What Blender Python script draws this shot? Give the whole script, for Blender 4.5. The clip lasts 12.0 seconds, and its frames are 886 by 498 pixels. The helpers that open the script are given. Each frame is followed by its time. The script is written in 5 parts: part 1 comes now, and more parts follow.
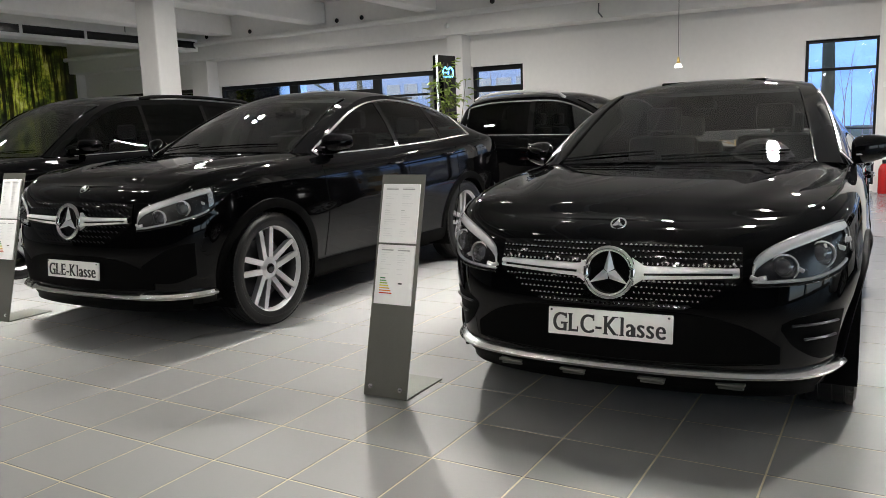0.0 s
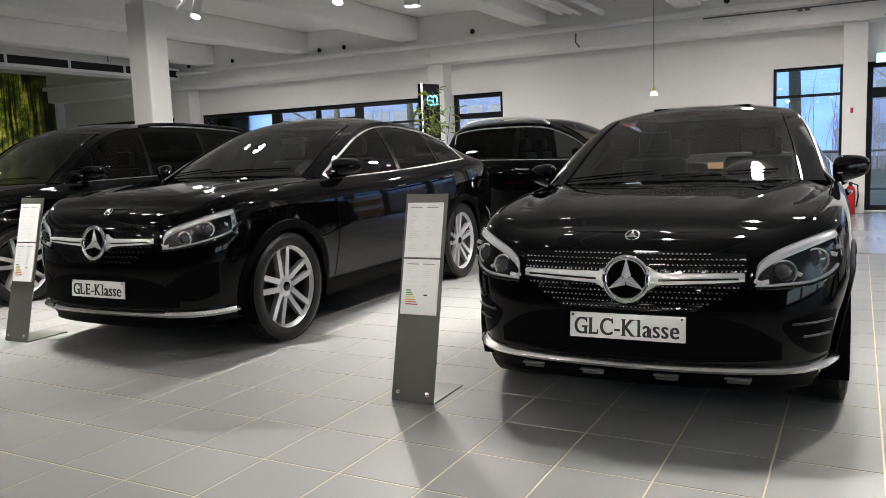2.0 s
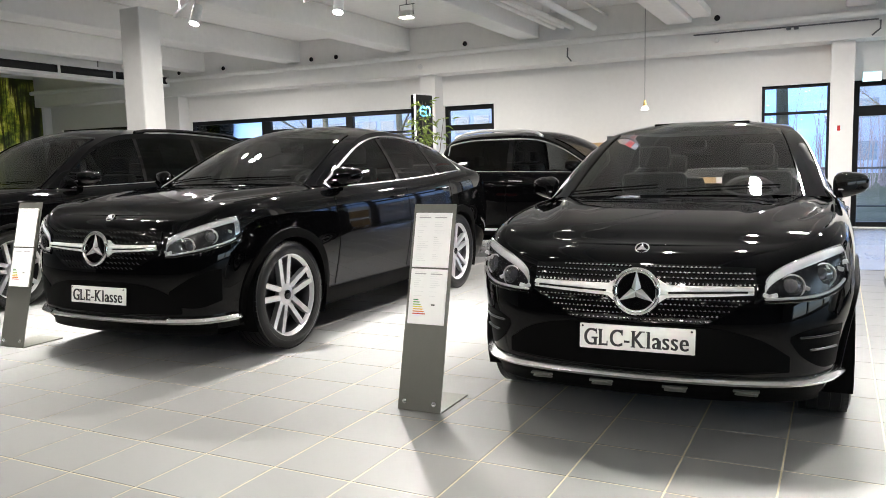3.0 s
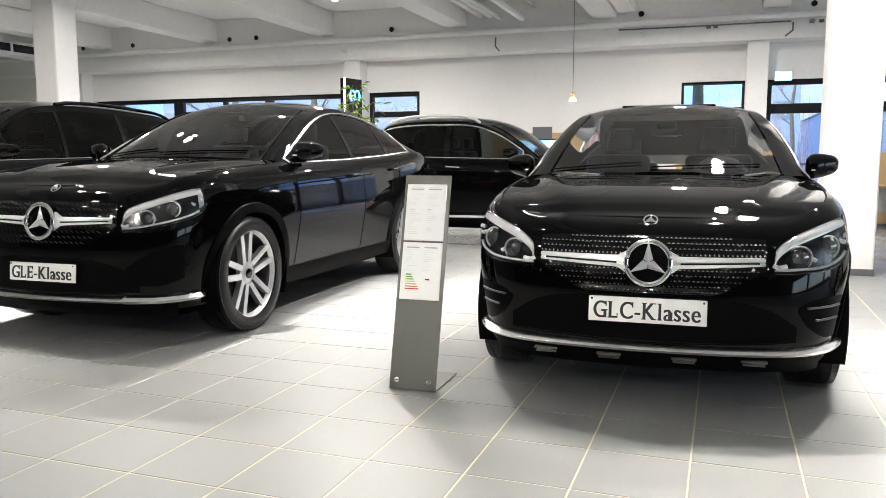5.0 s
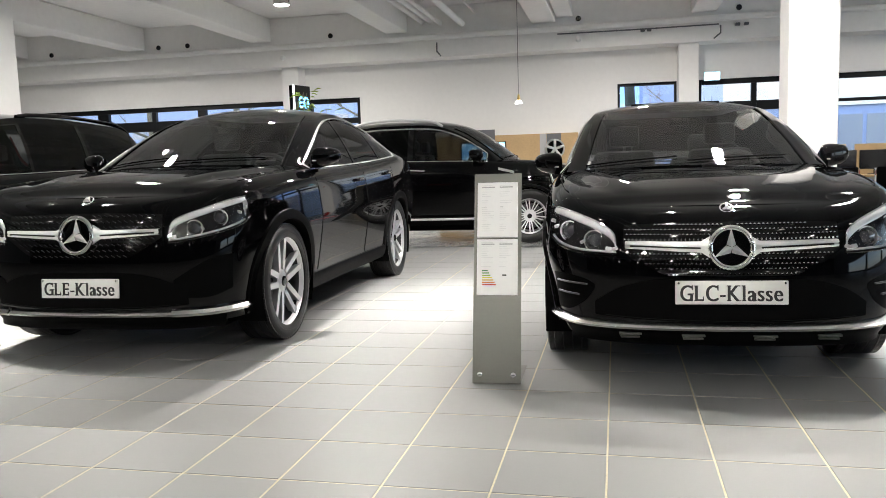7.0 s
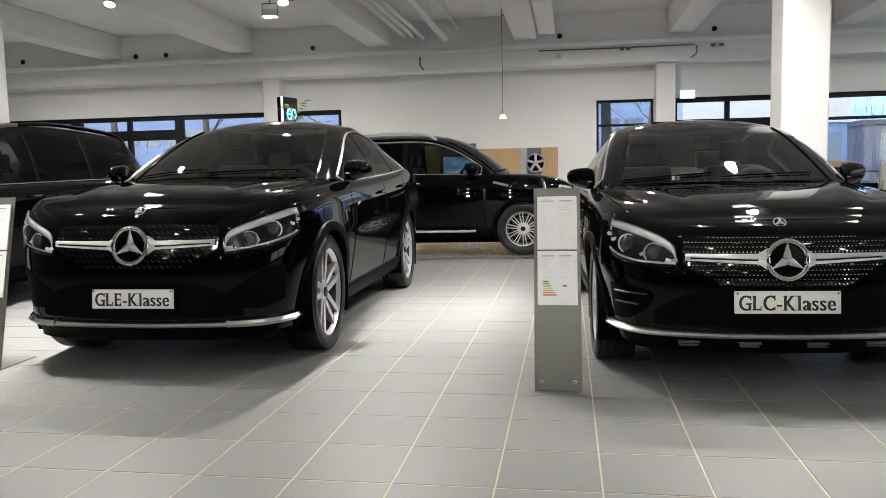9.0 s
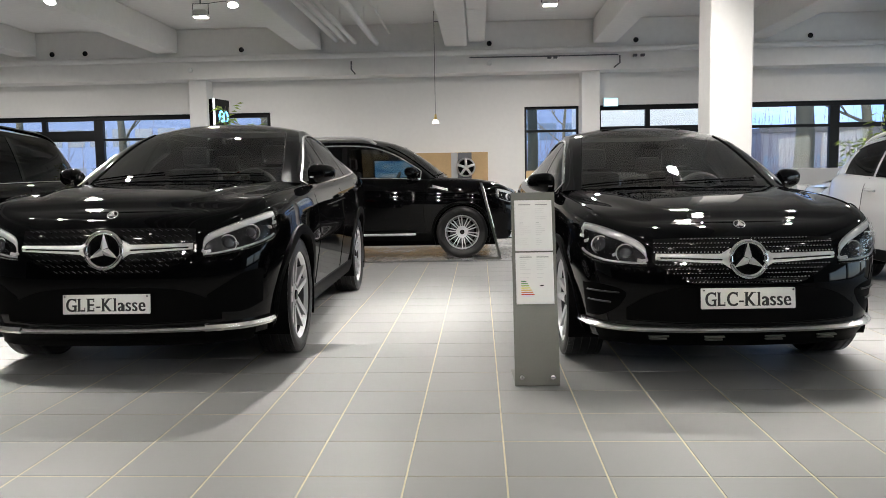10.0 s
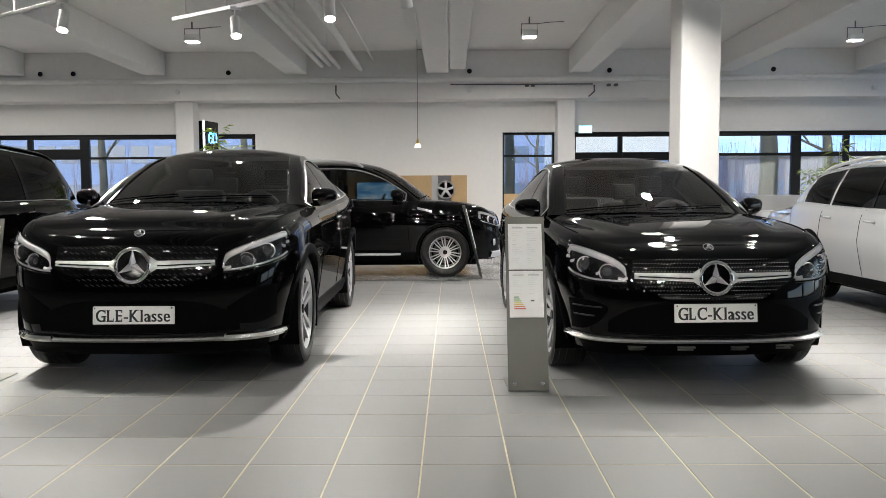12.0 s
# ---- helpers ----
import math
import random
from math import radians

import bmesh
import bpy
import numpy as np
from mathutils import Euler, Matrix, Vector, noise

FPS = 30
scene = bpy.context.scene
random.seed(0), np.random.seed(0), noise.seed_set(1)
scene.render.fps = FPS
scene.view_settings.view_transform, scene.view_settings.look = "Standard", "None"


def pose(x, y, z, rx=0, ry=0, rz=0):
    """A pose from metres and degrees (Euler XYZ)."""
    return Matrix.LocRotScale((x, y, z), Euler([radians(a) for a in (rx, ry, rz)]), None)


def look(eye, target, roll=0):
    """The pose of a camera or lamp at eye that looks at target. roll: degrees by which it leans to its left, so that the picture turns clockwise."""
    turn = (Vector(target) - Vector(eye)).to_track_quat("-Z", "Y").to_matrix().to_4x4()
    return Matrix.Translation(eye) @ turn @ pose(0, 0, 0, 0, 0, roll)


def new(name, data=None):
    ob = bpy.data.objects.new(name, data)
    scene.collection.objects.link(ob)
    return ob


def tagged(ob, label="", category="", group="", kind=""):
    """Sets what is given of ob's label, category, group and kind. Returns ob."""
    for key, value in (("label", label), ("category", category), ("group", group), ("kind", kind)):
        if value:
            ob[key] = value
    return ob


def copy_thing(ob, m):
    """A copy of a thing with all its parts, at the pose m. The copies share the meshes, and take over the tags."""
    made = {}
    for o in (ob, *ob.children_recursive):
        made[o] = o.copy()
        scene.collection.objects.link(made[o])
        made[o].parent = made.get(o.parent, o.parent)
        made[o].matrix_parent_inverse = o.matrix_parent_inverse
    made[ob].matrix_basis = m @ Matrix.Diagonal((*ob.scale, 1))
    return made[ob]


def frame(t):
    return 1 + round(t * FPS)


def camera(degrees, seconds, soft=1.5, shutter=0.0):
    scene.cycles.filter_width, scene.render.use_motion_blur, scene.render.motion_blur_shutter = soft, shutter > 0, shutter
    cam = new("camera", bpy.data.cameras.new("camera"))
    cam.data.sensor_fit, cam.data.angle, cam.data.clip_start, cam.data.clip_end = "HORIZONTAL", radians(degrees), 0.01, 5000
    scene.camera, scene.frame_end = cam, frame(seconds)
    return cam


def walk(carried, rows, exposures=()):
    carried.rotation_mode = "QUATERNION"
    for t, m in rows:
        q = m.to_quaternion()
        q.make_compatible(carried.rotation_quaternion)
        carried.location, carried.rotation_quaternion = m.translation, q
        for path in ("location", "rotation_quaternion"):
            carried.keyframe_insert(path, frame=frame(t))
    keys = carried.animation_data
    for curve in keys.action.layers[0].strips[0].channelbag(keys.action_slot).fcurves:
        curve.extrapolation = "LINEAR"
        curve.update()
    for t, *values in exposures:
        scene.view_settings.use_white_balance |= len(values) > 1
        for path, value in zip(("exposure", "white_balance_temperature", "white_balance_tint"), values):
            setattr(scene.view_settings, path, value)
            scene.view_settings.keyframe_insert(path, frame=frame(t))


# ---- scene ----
cam = camera(59.4, 12.0, 0.75)
PATH = [
    (0, (2.285, -3.036, 1.318), (1.282, -1.333, 1.011), -2.0),
    (0.5, (2.341, -3.108, 1.302), (1.345, -1.4, 1.0), -1.2),
    (1, (2.397, -3.229, 1.287), (1.382, -1.528, 1.005), -1.2),
    (1.5, (2.331, -3.316, 1.286), (1.313, -1.615, 1.019), -2.1),
    (2, (2.197, -3.432, 1.302), (1.257, -1.683, 1.061), -2.3),
    (2.5, (2.122, -3.496, 1.303), (1.2, -1.737, 1.069), -2.1),
    (3, (2.09, -3.514, 1.306), (1.187, -1.742, 1.091), -1.4),
    (5, (1.586, -3.591, 1.188), (0.916, -1.722, 0.954), -0.1),
    (5.5, (1.339, -3.775, 1.178), (0.823, -1.857, 0.946), -0.9),
    (6, (1.121, -3.895, 1.165), (0.629, -1.971, 0.927), -1.0),
    (6.5, (0.918, -3.911, 1.151), (0.402, -1.987, 0.975), -2.5),
    (7, (0.749, -3.926, 1.165), (0.312, -1.987, 0.943), -1.8),
    (7.5, (0.602, -4.027, 1.172), (0.21, -2.078, 0.958), -1.5),
    (9.5, (0.004, -4.223, 1.194), (-0.219, -2.245, 1.004), -0.9),
    (10, (-0.19, -4.336, 1.2), (-0.285, -2.347, 1.012), -1.0),
    (10.5, (-0.288, -4.438, 1.211), (-0.397, -2.451, 1.011), -1.4),
    (11, (-0.289, -4.58, 1.221), (-0.408, -2.589, 1.072), -0.2),
    (11.5, (-0.281, -4.726, 1.225), (-0.346, -2.733, 1.067), -0.2),
    (12, (-0.359, -4.819, 1.231), (-0.379, -2.824, 1.095), -0.3),
]
EXPOSURES = [(0.0, 0.2), (1.0, 0.12), (1.5, -0.30), (2.0, 0.25), (2.4, 0.6), (3.0, 0.88), (5.0, 0.95), (5.5, 0.85), (6.0, 0.45), (6.5, 0.68), (7.0, 0.66), (7.5, 0.5), (9.5, 0.25), (12.0, 0.2)]
walk(cam, [(t, look(eye, target, roll)) for t, eye, target, roll in PATH], EXPOSURES)

# ---- exposure and world ----
world = bpy.data.worlds.new("dusk_sky")
scene.world = world
world.use_nodes = True
wn = world.node_tree
sky = wn.nodes.new("ShaderNodeTexSky")
sky.sky_type = 'NISHITA'
sky.sun_disc = False
sky.sun_elevation = radians(28)
sky.sun_rotation = radians(200)
wn.links.new(sky.outputs["Color"], wn.nodes["Background"].inputs["Color"])
wn.nodes["Background"].inputs["Strength"].default_value = 0.30


# ---- ceiling lamps ----
def lamp_light(x, y, z, power, size, target=None, spread=165):
    d = bpy.data.lights.new("lamp_light", 'AREA')
    d.shape, d.size, d.spread = 'DISK', size, radians(spread)
    d.energy, d.color = power, (1.0, 0.96, 0.91)
    o = new("lamp_light", d)
    o.matrix_basis = look((x, y, z), target or (x, y, 0.001))
    return o


# last three floods hang unseen behind the camera, added as fill for the fronts
FLOODS = [(-4.85, 8.9, 105), (1.0, 8.7, 120), (6.8, 9.2, 62), (-10.2, 8.5, 160), (-4.75, 3.5, 135), (2.05, 3.3, 190), (6.5, 2.3, 65), (-10.3, 2.6, 45), (-4.6, -2.6, 4), (0.9, -2.6, 4), (6.5, -2.6, 8), (-4.6, -6.9, 9), (0.9, -6.9, 9), (6.5, -6.9, 8)]
# spots: place, power, aim
SPOTS = [((-2.6, 3.43), 45, (-2.3, 2.6)), ((-4.24, 3.08), 45, (-4.0, 1.6)), ((-.75, 2.17), 34, (-.6, 2.8)), ((.05, 1.63), 28, (-.3, 4.6)), ((-1.5, 2.68), 36, (-1.1, 1.0)),
         ((2.7, 1.8), 24, (2.6, 1.2)), ((1.7, 1.29), 28, (1.6, .6)), ((1.1, .92), 10, (1.2, .2)), ((-3.9, .6), 26, (-3.6, .3)), ((-3.5, .33), 8, (-2.6, -.9)), ((-1.15, -.37), 3, (-1.4, -1.6)), ((.3, -1.35), 3, (.6, -2.8))]
# spots on the tracks behind the camera, aimed at the cars' fronts: place, power, aim
FRONT_SPOTS = [((-4.6, -6.5), 1.8, (-3.4, 0, .75)), ((-2.2, -6.5), 1.8, (-2.3, 0, .75)), ((-.4, -6.5), 2.2, (0.0, 0, .85)), ((1.6, -6.5), 1.8, (1.4, 0, .7))]
# further switched-on spots, whose small lenses show in the paint
GLOW_SPOTS = [(-4.4, .93), (-.4, -.88)] + [(-6.2 + 1.55 * k, -3.18) for k in range(8)] + [(-6.9 + 1.35 * k, -6.52) for k in range(11) if k not in (2, 5)] + [(-6 + 2.2 * k, -9.62) for k in range(6)]
for (fx, fy), fp, aim in FRONT_SPOTS:
    lamp_light(fx, fy + .03, 2.86, fp, 0.08, aim, 30)
for fx, fy, fp in FLOODS:
    lamp_light(fx, fy, 3.915, fp, 0.22)
for (fx, fy), fp, (tx, ty) in SPOTS:
    lamp_light(fx, fy - .03, 2.86, fp, 0.06, (tx, ty, 0), 78)


def window_light(x, y, z, w, h, power, target):
    d = bpy.data.lights.new("window_daylight", 'AREA')
    d.shape, d.size, d.size_y = 'RECTANGLE', w, h
    d.energy, d.color = power, (0.55, 0.74, 1.0)
    o = new("window_daylight", d)
    o.matrix_basis = look((x, y, z), target)


for wy in (-7.35, -2.5, 2.5, 7.4):
    window_light(14.28, wy, 1.6, 4.1, 2.1, 40, (0, wy, 1.6))

# ---- materials ----
def mat(name, colour, rough=0.5, metal=0.0, noise_scale=0.0, noise_amount=0.0, bump=0.0, bump_scale=60.0,
        coat=0.0, spec=0.5, emit=0.0, emit_colour=None, rough_var=0.0, transmission=0.0, random_value=0.0):
    m = bpy.data.materials.new(name)
    m.use_nodes = True
    nt = m.node_tree
    b = nt.nodes["Principled BSDF"]
    b.inputs["Base Color"].default_value = (*colour, 1)
    b.inputs["Roughness"].default_value = rough
    b.inputs["Metallic"].default_value = metal
    b.inputs["Coat Weight"].default_value = coat
    b.inputs["Coat Roughness"].default_value = 0.03
    b.inputs["Specular IOR Level"].default_value = spec
    b.inputs["Transmission Weight"].default_value = transmission
    if emit:
        b.inputs["Emission Color"].default_value = (*(emit_colour or colour), 1)
        b.inputs["Emission Strength"].default_value = emit
    if noise_amount or bump or rough_var or random_value:
        co = nt.nodes.new("ShaderNodeTexCoord")
    if noise_amount or rough_var or random_value:
        n1 = nt.nodes.new("ShaderNodeTexNoise")
        n1.inputs["Scale"].default_value = noise_scale or 3.0
        n1.inputs["Detail"].default_value = 6
        nt.links.new(co.outputs["Object"], n1.inputs["Vector"])
        n2 = nt.nodes.new("ShaderNodeTexNoise")
        n2.inputs["Scale"].default_value = (noise_scale or 3.0) * 14
        n2.inputs["Detail"].default_value = 3
        nt.links.new(co.outputs["Object"], n2.inputs["Vector"])
        add = nt.nodes.new("ShaderNodeMath")
        add.operation = 'ADD'
        nt.links.new(n1.outputs["Fac"], add.inputs[0])
        nt.links.new(n2.outputs["Fac"], add.inputs[1])
        last = add.outputs[0]
        if random_value:
            info = nt.nodes.new("ShaderNodeObjectInfo")
            mul = nt.nodes.new("ShaderNodeMath")
            mul.operation = 'MULTIPLY_ADD'
            mul.inputs[1].default_value = random_value
            nt.links.new(info.outputs["Random"], mul.inputs[0])
            nt.links.new(last, mul.inputs[2])
            last = mul.outputs[0]
        if noise_amount or random_value:
            ramp = nt.nodes.new("ShaderNodeMapRange")
            ramp.inputs["From Min"].default_value = 0.6
            ramp.inputs["From Max"].default_value = 1.4 + random_value
            ramp.inputs["To Min"].default_value = 1 - noise_amount
            ramp.inputs["To Max"].default_value = 1 + noise_amount
            nt.links.new(last, ramp.inputs["Value"])
            mix = nt.nodes.new("ShaderNodeVectorMath")
            mix.operation = 'SCALE'
            mix.inputs[0].default_value = colour
            nt.links.new(ramp.outputs[0], mix.inputs["Scale"])
            nt.links.new(mix.outputs[0], b.inputs["Base Color"])
        if rough_var:
            r2 = nt.nodes.new("ShaderNodeMapRange")
            r2.inputs["From Min"].default_value = 0.6
            r2.inputs["From Max"].default_value = 1.4
            r2.inputs["To Min"].default_value = max(0.0, rough - rough_var)
            r2.inputs["To Max"].default_value = rough + rough_var
            nt.links.new(add.outputs[0], r2.inputs["Value"])
            nt.links.new(r2.outputs[0], b.inputs["Roughness"])
    if bump:
        nb = nt.nodes.new("ShaderNodeTexNoise")
        nb.inputs["Scale"].default_value = bump_scale
        nb.inputs["Detail"].default_value = 4
        nt.links.new(co.outputs["Object"], nb.inputs["Vector"])
        bm_ = nt.nodes.new("ShaderNodeBump")
        bm_.inputs["Strength"].default_value = bump
        bm_.inputs["Distance"].default_value = 0.01
        nt.links.new(nb.outputs["Fac"], bm_.inputs["Height"])
        nt.links.new(bm_.outputs["Normal"], b.inputs["Normal"])
    return m


def glass_mat(name, tint, gloss=0.02, ior_f=1.5):
    """A thin pane: clear with a tint, glossy by Fresnel."""
    m = bpy.data.materials.new(name)
    m.use_nodes = True
    nt = m.node_tree
    nt.nodes.remove(nt.nodes["Principled BSDF"])
    out = nt.nodes["Material Output"]
    tr = nt.nodes.new("ShaderNodeBsdfTransparent")
    tr.inputs["Color"].default_value = (*tint, 1)
    gl = nt.nodes.new("ShaderNodeBsdfGlossy")
    gl.inputs["Roughness"].default_value = gloss
    fr = nt.nodes.new("ShaderNodeFresnel")
    fr.inputs["IOR"].default_value = ior_f
    mx = nt.nodes.new("ShaderNodeMixShader")
    nt.links.new(fr.outputs[0], mx.inputs[0])
    nt.links.new(tr.outputs[0], mx.inputs[1])
    nt.links.new(gl.outputs[0], mx.inputs[2])
    nt.links.new(mx.outputs[0], out.inputs["Surface"])
    return m


M_TILE = mat("floor_tile", (0.205, 0.205, 0.203), 0.46, spec=.3, noise_scale=2.0, noise_amount=0.06, bump=0.03, bump_scale=90, rough_var=0.05, random_value=0.5)
M_RESIN = mat("light_resin_floor", (0.25, 0.252, 0.256), 0.22, noise_scale=1.5, noise_amount=0.05, rough_var=.05)
M_DARKWALL = mat("dark_unseen_wall", (0.06, 0.06, 0.062), 0.7, noise_scale=1.0, noise_amount=.05, bump=.05)
M_GROUT = mat("tile_grout", (0.50, 0.43, 0.30), 0.8, noise_scale=3, noise_amount=0.15)
M_WALL = mat("white_wall_paint", (0.83, 0.82, 0.80), 0.75, noise_scale=0.8, noise_amount=0.03, bump=0.05, bump_scale=120)
M_CEIL = mat("white_ceiling_paint", (0.83, 0.82, 0.80), 0.8, noise_scale=0.7, noise_amount=0.04, bump=0.06, bump_scale=80)
M_FRAME = mat("anthracite_aluminium", (0.007, 0.0075, 0.009), 0.4, spec=0.25, noise_scale=5, noise_amount=0.1)
M_PANE = glass_mat("window_glass", (0.92, 0.95, 0.97))
M_PAINT = mat("black_car_paint", (0.0012, 0.0012, 0.0014), 0.03, spec=0.24)
M_SILVER = mat("silver_car_paint", (0.55, 0.56, 0.57), 0.3, metal=0.25, coat=1.0, noise_scale=300, noise_amount=0.03)
M_PLASTIC = mat("black_plastic", (0.002, 0.002, 0.002), 0.5, spec=0.04, bump=0.05, bump_scale=300)
M_GLOSSBLACK = mat("gloss_black_trim", (0.002, 0.002, 0.002), 0.06, spec=.5)
M_CHROME = mat("chrome", (0.88, 0.88, 0.88), 0.05, metal=1.0)
M_SATIN = mat("satin_silver", (0.82, 0.82, 0.82), 0.30, metal=0.55)
M_ALLOY = mat("machined_alloy", (0.62, 0.62, 0.63), 0.3, metal=0.75, noise_scale=20, noise_amount=0.05)
M_ALLOYDARK = mat("dark_alloy", (0.05, 0.05, 0.055), 0.35, metal=0.8)
M_RAIL = mat("silver_roof_rail", (0.72, 0.72, 0.72), 0.35, metal=0.25)
M_TYRE = mat("tyre_rubber", (0.006, 0.006, 0.0062), 0.38, spec=.35, noise_scale=8, noise_amount=0.2, bump=0.1, bump_scale=150)
M_GLASS = glass_mat("car_window_glass", (0.84, 0.86, 0.85), 0.0, 1.95)
M_SIDEGLASS = glass_mat("side_window_glass", (0.24, 0.25, 0.25), 0.0, 1.42)
M_PRIVACY = glass_mat("privacy_glass", (0.02, 0.02, 0.022), 0.0, 1.36)
M_REARGLASS = glass_mat("rear_window_glass", (0.28, 0.29, 0.29), 0.0, 1.45)
M_LENS = glass_mat("headlight_lens", (0.97, 0.97, 0.98), 0.0, 1.16)
M_SEAT = mat("black_leather", (0.014, 0.014, 0.014), 0.45, bump=0.1, bump_scale=200)
M_DASH = mat("dash_plastic", (0.03, 0.03, 0.03), 0.6, bump=0.08, bump_scale=250)
M_PAPER = mat("printed_paper", (0.92, 0.92, 0.91), 0.6, noise_scale=2, noise_amount=0.02)
M_STAND = mat("anodised_grey_steel", (0.13, 0.13, 0.115), 0.42, metal=0.4, noise_scale=6, noise_amount=0.05, rough_var=0.05)
M_INK = mat("grey_print", (0.45, 0.45, 0.45), 0.7)
M_INKDARK = mat("black_print", (0.02, 0.02, 0.02), 0.6)
M_PLATE = mat("plate_silver", (0.86, 0.85, 0.81), 0.45, noise_scale=4, noise_amount=0.03)
M_WOOD = mat("light_maple_veneer", (0.50, 0.34, 0.17), 0.5, noise_scale=3, noise_amount=0.12, bump=0.03)
M_GREYPANEL = mat("grey_panel", (0.13, 0.13, 0.14), 0.5, noise_scale=4, noise_amount=0.06)
M_LAMPGLOW = mat("lamp_glow", (1, 0.96, 0.9), 0.4, emit=60, emit_colour=(1, 0.95, 0.88))
M_WHITEMETAL = mat("white_enamel", (0.75, 0.75, 0.74), 0.35, noise_scale=8, noise_amount=0.03)
M_LEAF = mat("plant_leaf", (0.28, 0.38, 0.06), 0.5, noise_scale=6, noise_amount=0.35)
M_BARK = mat("tree_bark", (0.20, 0.18, 0.13), 0.9, noise_scale=4, noise_amount=0.4, bump=0.5, bump_scale=20)
M_RED = mat("red_lens", (0.35, 0.01, 0.01), 0.15)
M_REDMAT = mat("red_fabric", (0.5, 0.03, 0.03), 0.7, noise_scale=6, noise_amount=0.1)
M_SCREENOFF = mat("screen_off", (0.01, 0.01, 0.012), 0.15)
M_BLUESIGN = mat("sign_blue_glow", (0.1, 0.5, 0.9), 0.3, emit=4, emit_colour=(0.12, 0.5, 1.0))
M_SIGNWHITE = mat("sign_white_edge", (0.9, 0.9, 0.9), 0.3, emit=1.2, emit_colour=(0.9, 0.95, 1.0))
M_EXIT = mat("exit_sign_face", (0.3, 0.7, 0.8), 0.3, emit=2.2, emit_colour=(0.35, 0.8, 1.0))


def pattern_mat(name, c1, c2, c3, scale, stretch, emit=0.0, rough=0.6, contrast=(.35, .5, .65)):
    """Three colours mixed by stretched noise."""
    m = bpy.data.materials.new(name)
    m.use_nodes = True
    nt = m.node_tree
    b = nt.nodes["Principled BSDF"]
    b.inputs["Roughness"].default_value = rough
    co = nt.nodes.new("ShaderNodeTexCoord")
    mp = nt.nodes.new("ShaderNodeMapping")
    mp.inputs["Scale"].default_value = stretch
    nz = nt.nodes.new("ShaderNodeTexNoise")
    nz.inputs["Scale"].default_value = scale
    nz.inputs["Detail"].default_value = 8
    nz.inputs["Roughness"].default_value = .62
    rp = nt.nodes.new("ShaderNodeValToRGB")
    e = rp.color_ramp.elements
    e[0].position, e[0].color = contrast[0], (*c1, 1)
    e[1].position, e[1].color = contrast[2], (*c3, 1)
    x = e.new(contrast[1])
    x.color = (*c2, 1)
    nt.links.new(co.outputs["Object"], mp.inputs["Vector"])
    nt.links.new(mp.outputs["Vector"], nz.inputs["Vector"])
    nt.links.new(nz.outputs["Fac"], rp.inputs["Fac"])
    nt.links.new(rp.outputs["Color"], b.inputs["Base Color"])
    if emit:
        nt.links.new(rp.outputs["Color"], b.inputs["Emission Color"])
        b.inputs["Emission Strength"].default_value = emit
    return m



def mural_mat():
    """A printed forest: sunlit foliage, dark thin trunks, a dark right-hand third."""
    m = bpy.data.materials.new("forest_print")
    m.use_nodes = True
    nt = m.node_tree
    b = nt.nodes["Principled BSDF"]
    b.inputs["Roughness"].default_value = .55
    co = nt.nodes.new("ShaderNodeTexCoord")

    def noise(stretch, scale, detail, stops):
        mp = nt.nodes.new("ShaderNodeMapping")
        mp.inputs["Scale"].default_value = stretch
        nz = nt.nodes.new("ShaderNodeTexNoise")
        nz.inputs["Scale"].default_value = scale
        nz.inputs["Detail"].default_value = detail
        nz.inputs["Roughness"].default_value = .7
        rp = nt.nodes.new("ShaderNodeValToRGB")
        e = rp.color_ramp.elements
        e[0].position, e[0].color = stops[0][0], (*stops[0][1], 1)
        e[1].position, e[1].color = stops[-1][0], (*stops[-1][1], 1)
        for pos, col in stops[1:-1]:
            e.new(pos).color = (*col, 1)
        nt.links.new(co.outputs["Object"], mp.inputs["Vector"])
        nt.links.new(mp.outputs["Vector"], nz.inputs["Vector"])
        nt.links.new(nz.outputs["Fac"], rp.inputs["Fac"])
        return rp.outputs["Color"]

    def times(a, c):
        v = nt.nodes.new("ShaderNodeVectorMath")
        v.operation = 'MULTIPLY'
        nt.links.new(a, v.inputs[0])
        nt.links.new(c, v.inputs[1])
        return v.outputs[0]
    leaf = noise((1, 1, 1), 2.4, 9, [(.38, (.015, .025, .004)), (.48, (.14, .20, .02)), (.57, (.52, .55, .06)), (.70, (.98, .95, .42))])
    big = noise((1, .5, .35), .9, 3, [(.36, (.25, .28, .2)), (.62, (1.2, 1.2, 1.0))])
    trunk = noise((1, 5.5, .22), 1.3, 3, [(.44, (.06, .05, .03)), (.50, (1, 1, 1))])
    twig = noise((1, 16, .9), 1.1, 2, [(.42, (.2, .18, .09)), (.50, (1, 1, 1))])
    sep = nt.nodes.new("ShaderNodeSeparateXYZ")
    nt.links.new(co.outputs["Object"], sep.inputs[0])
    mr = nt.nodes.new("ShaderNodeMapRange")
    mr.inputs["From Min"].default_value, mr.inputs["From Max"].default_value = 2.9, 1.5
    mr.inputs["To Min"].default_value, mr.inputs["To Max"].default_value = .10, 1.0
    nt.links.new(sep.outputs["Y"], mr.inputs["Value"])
    col = times(times(leaf, big), times(trunk, twig))
    sc = nt.nodes.new("ShaderNodeVectorMath")
    sc.operation = 'SCALE'
    nt.links.new(col, sc.inputs[0])
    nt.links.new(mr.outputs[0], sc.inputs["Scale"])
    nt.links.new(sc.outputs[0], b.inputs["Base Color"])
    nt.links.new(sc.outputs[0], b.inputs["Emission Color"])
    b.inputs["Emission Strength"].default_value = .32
    return m


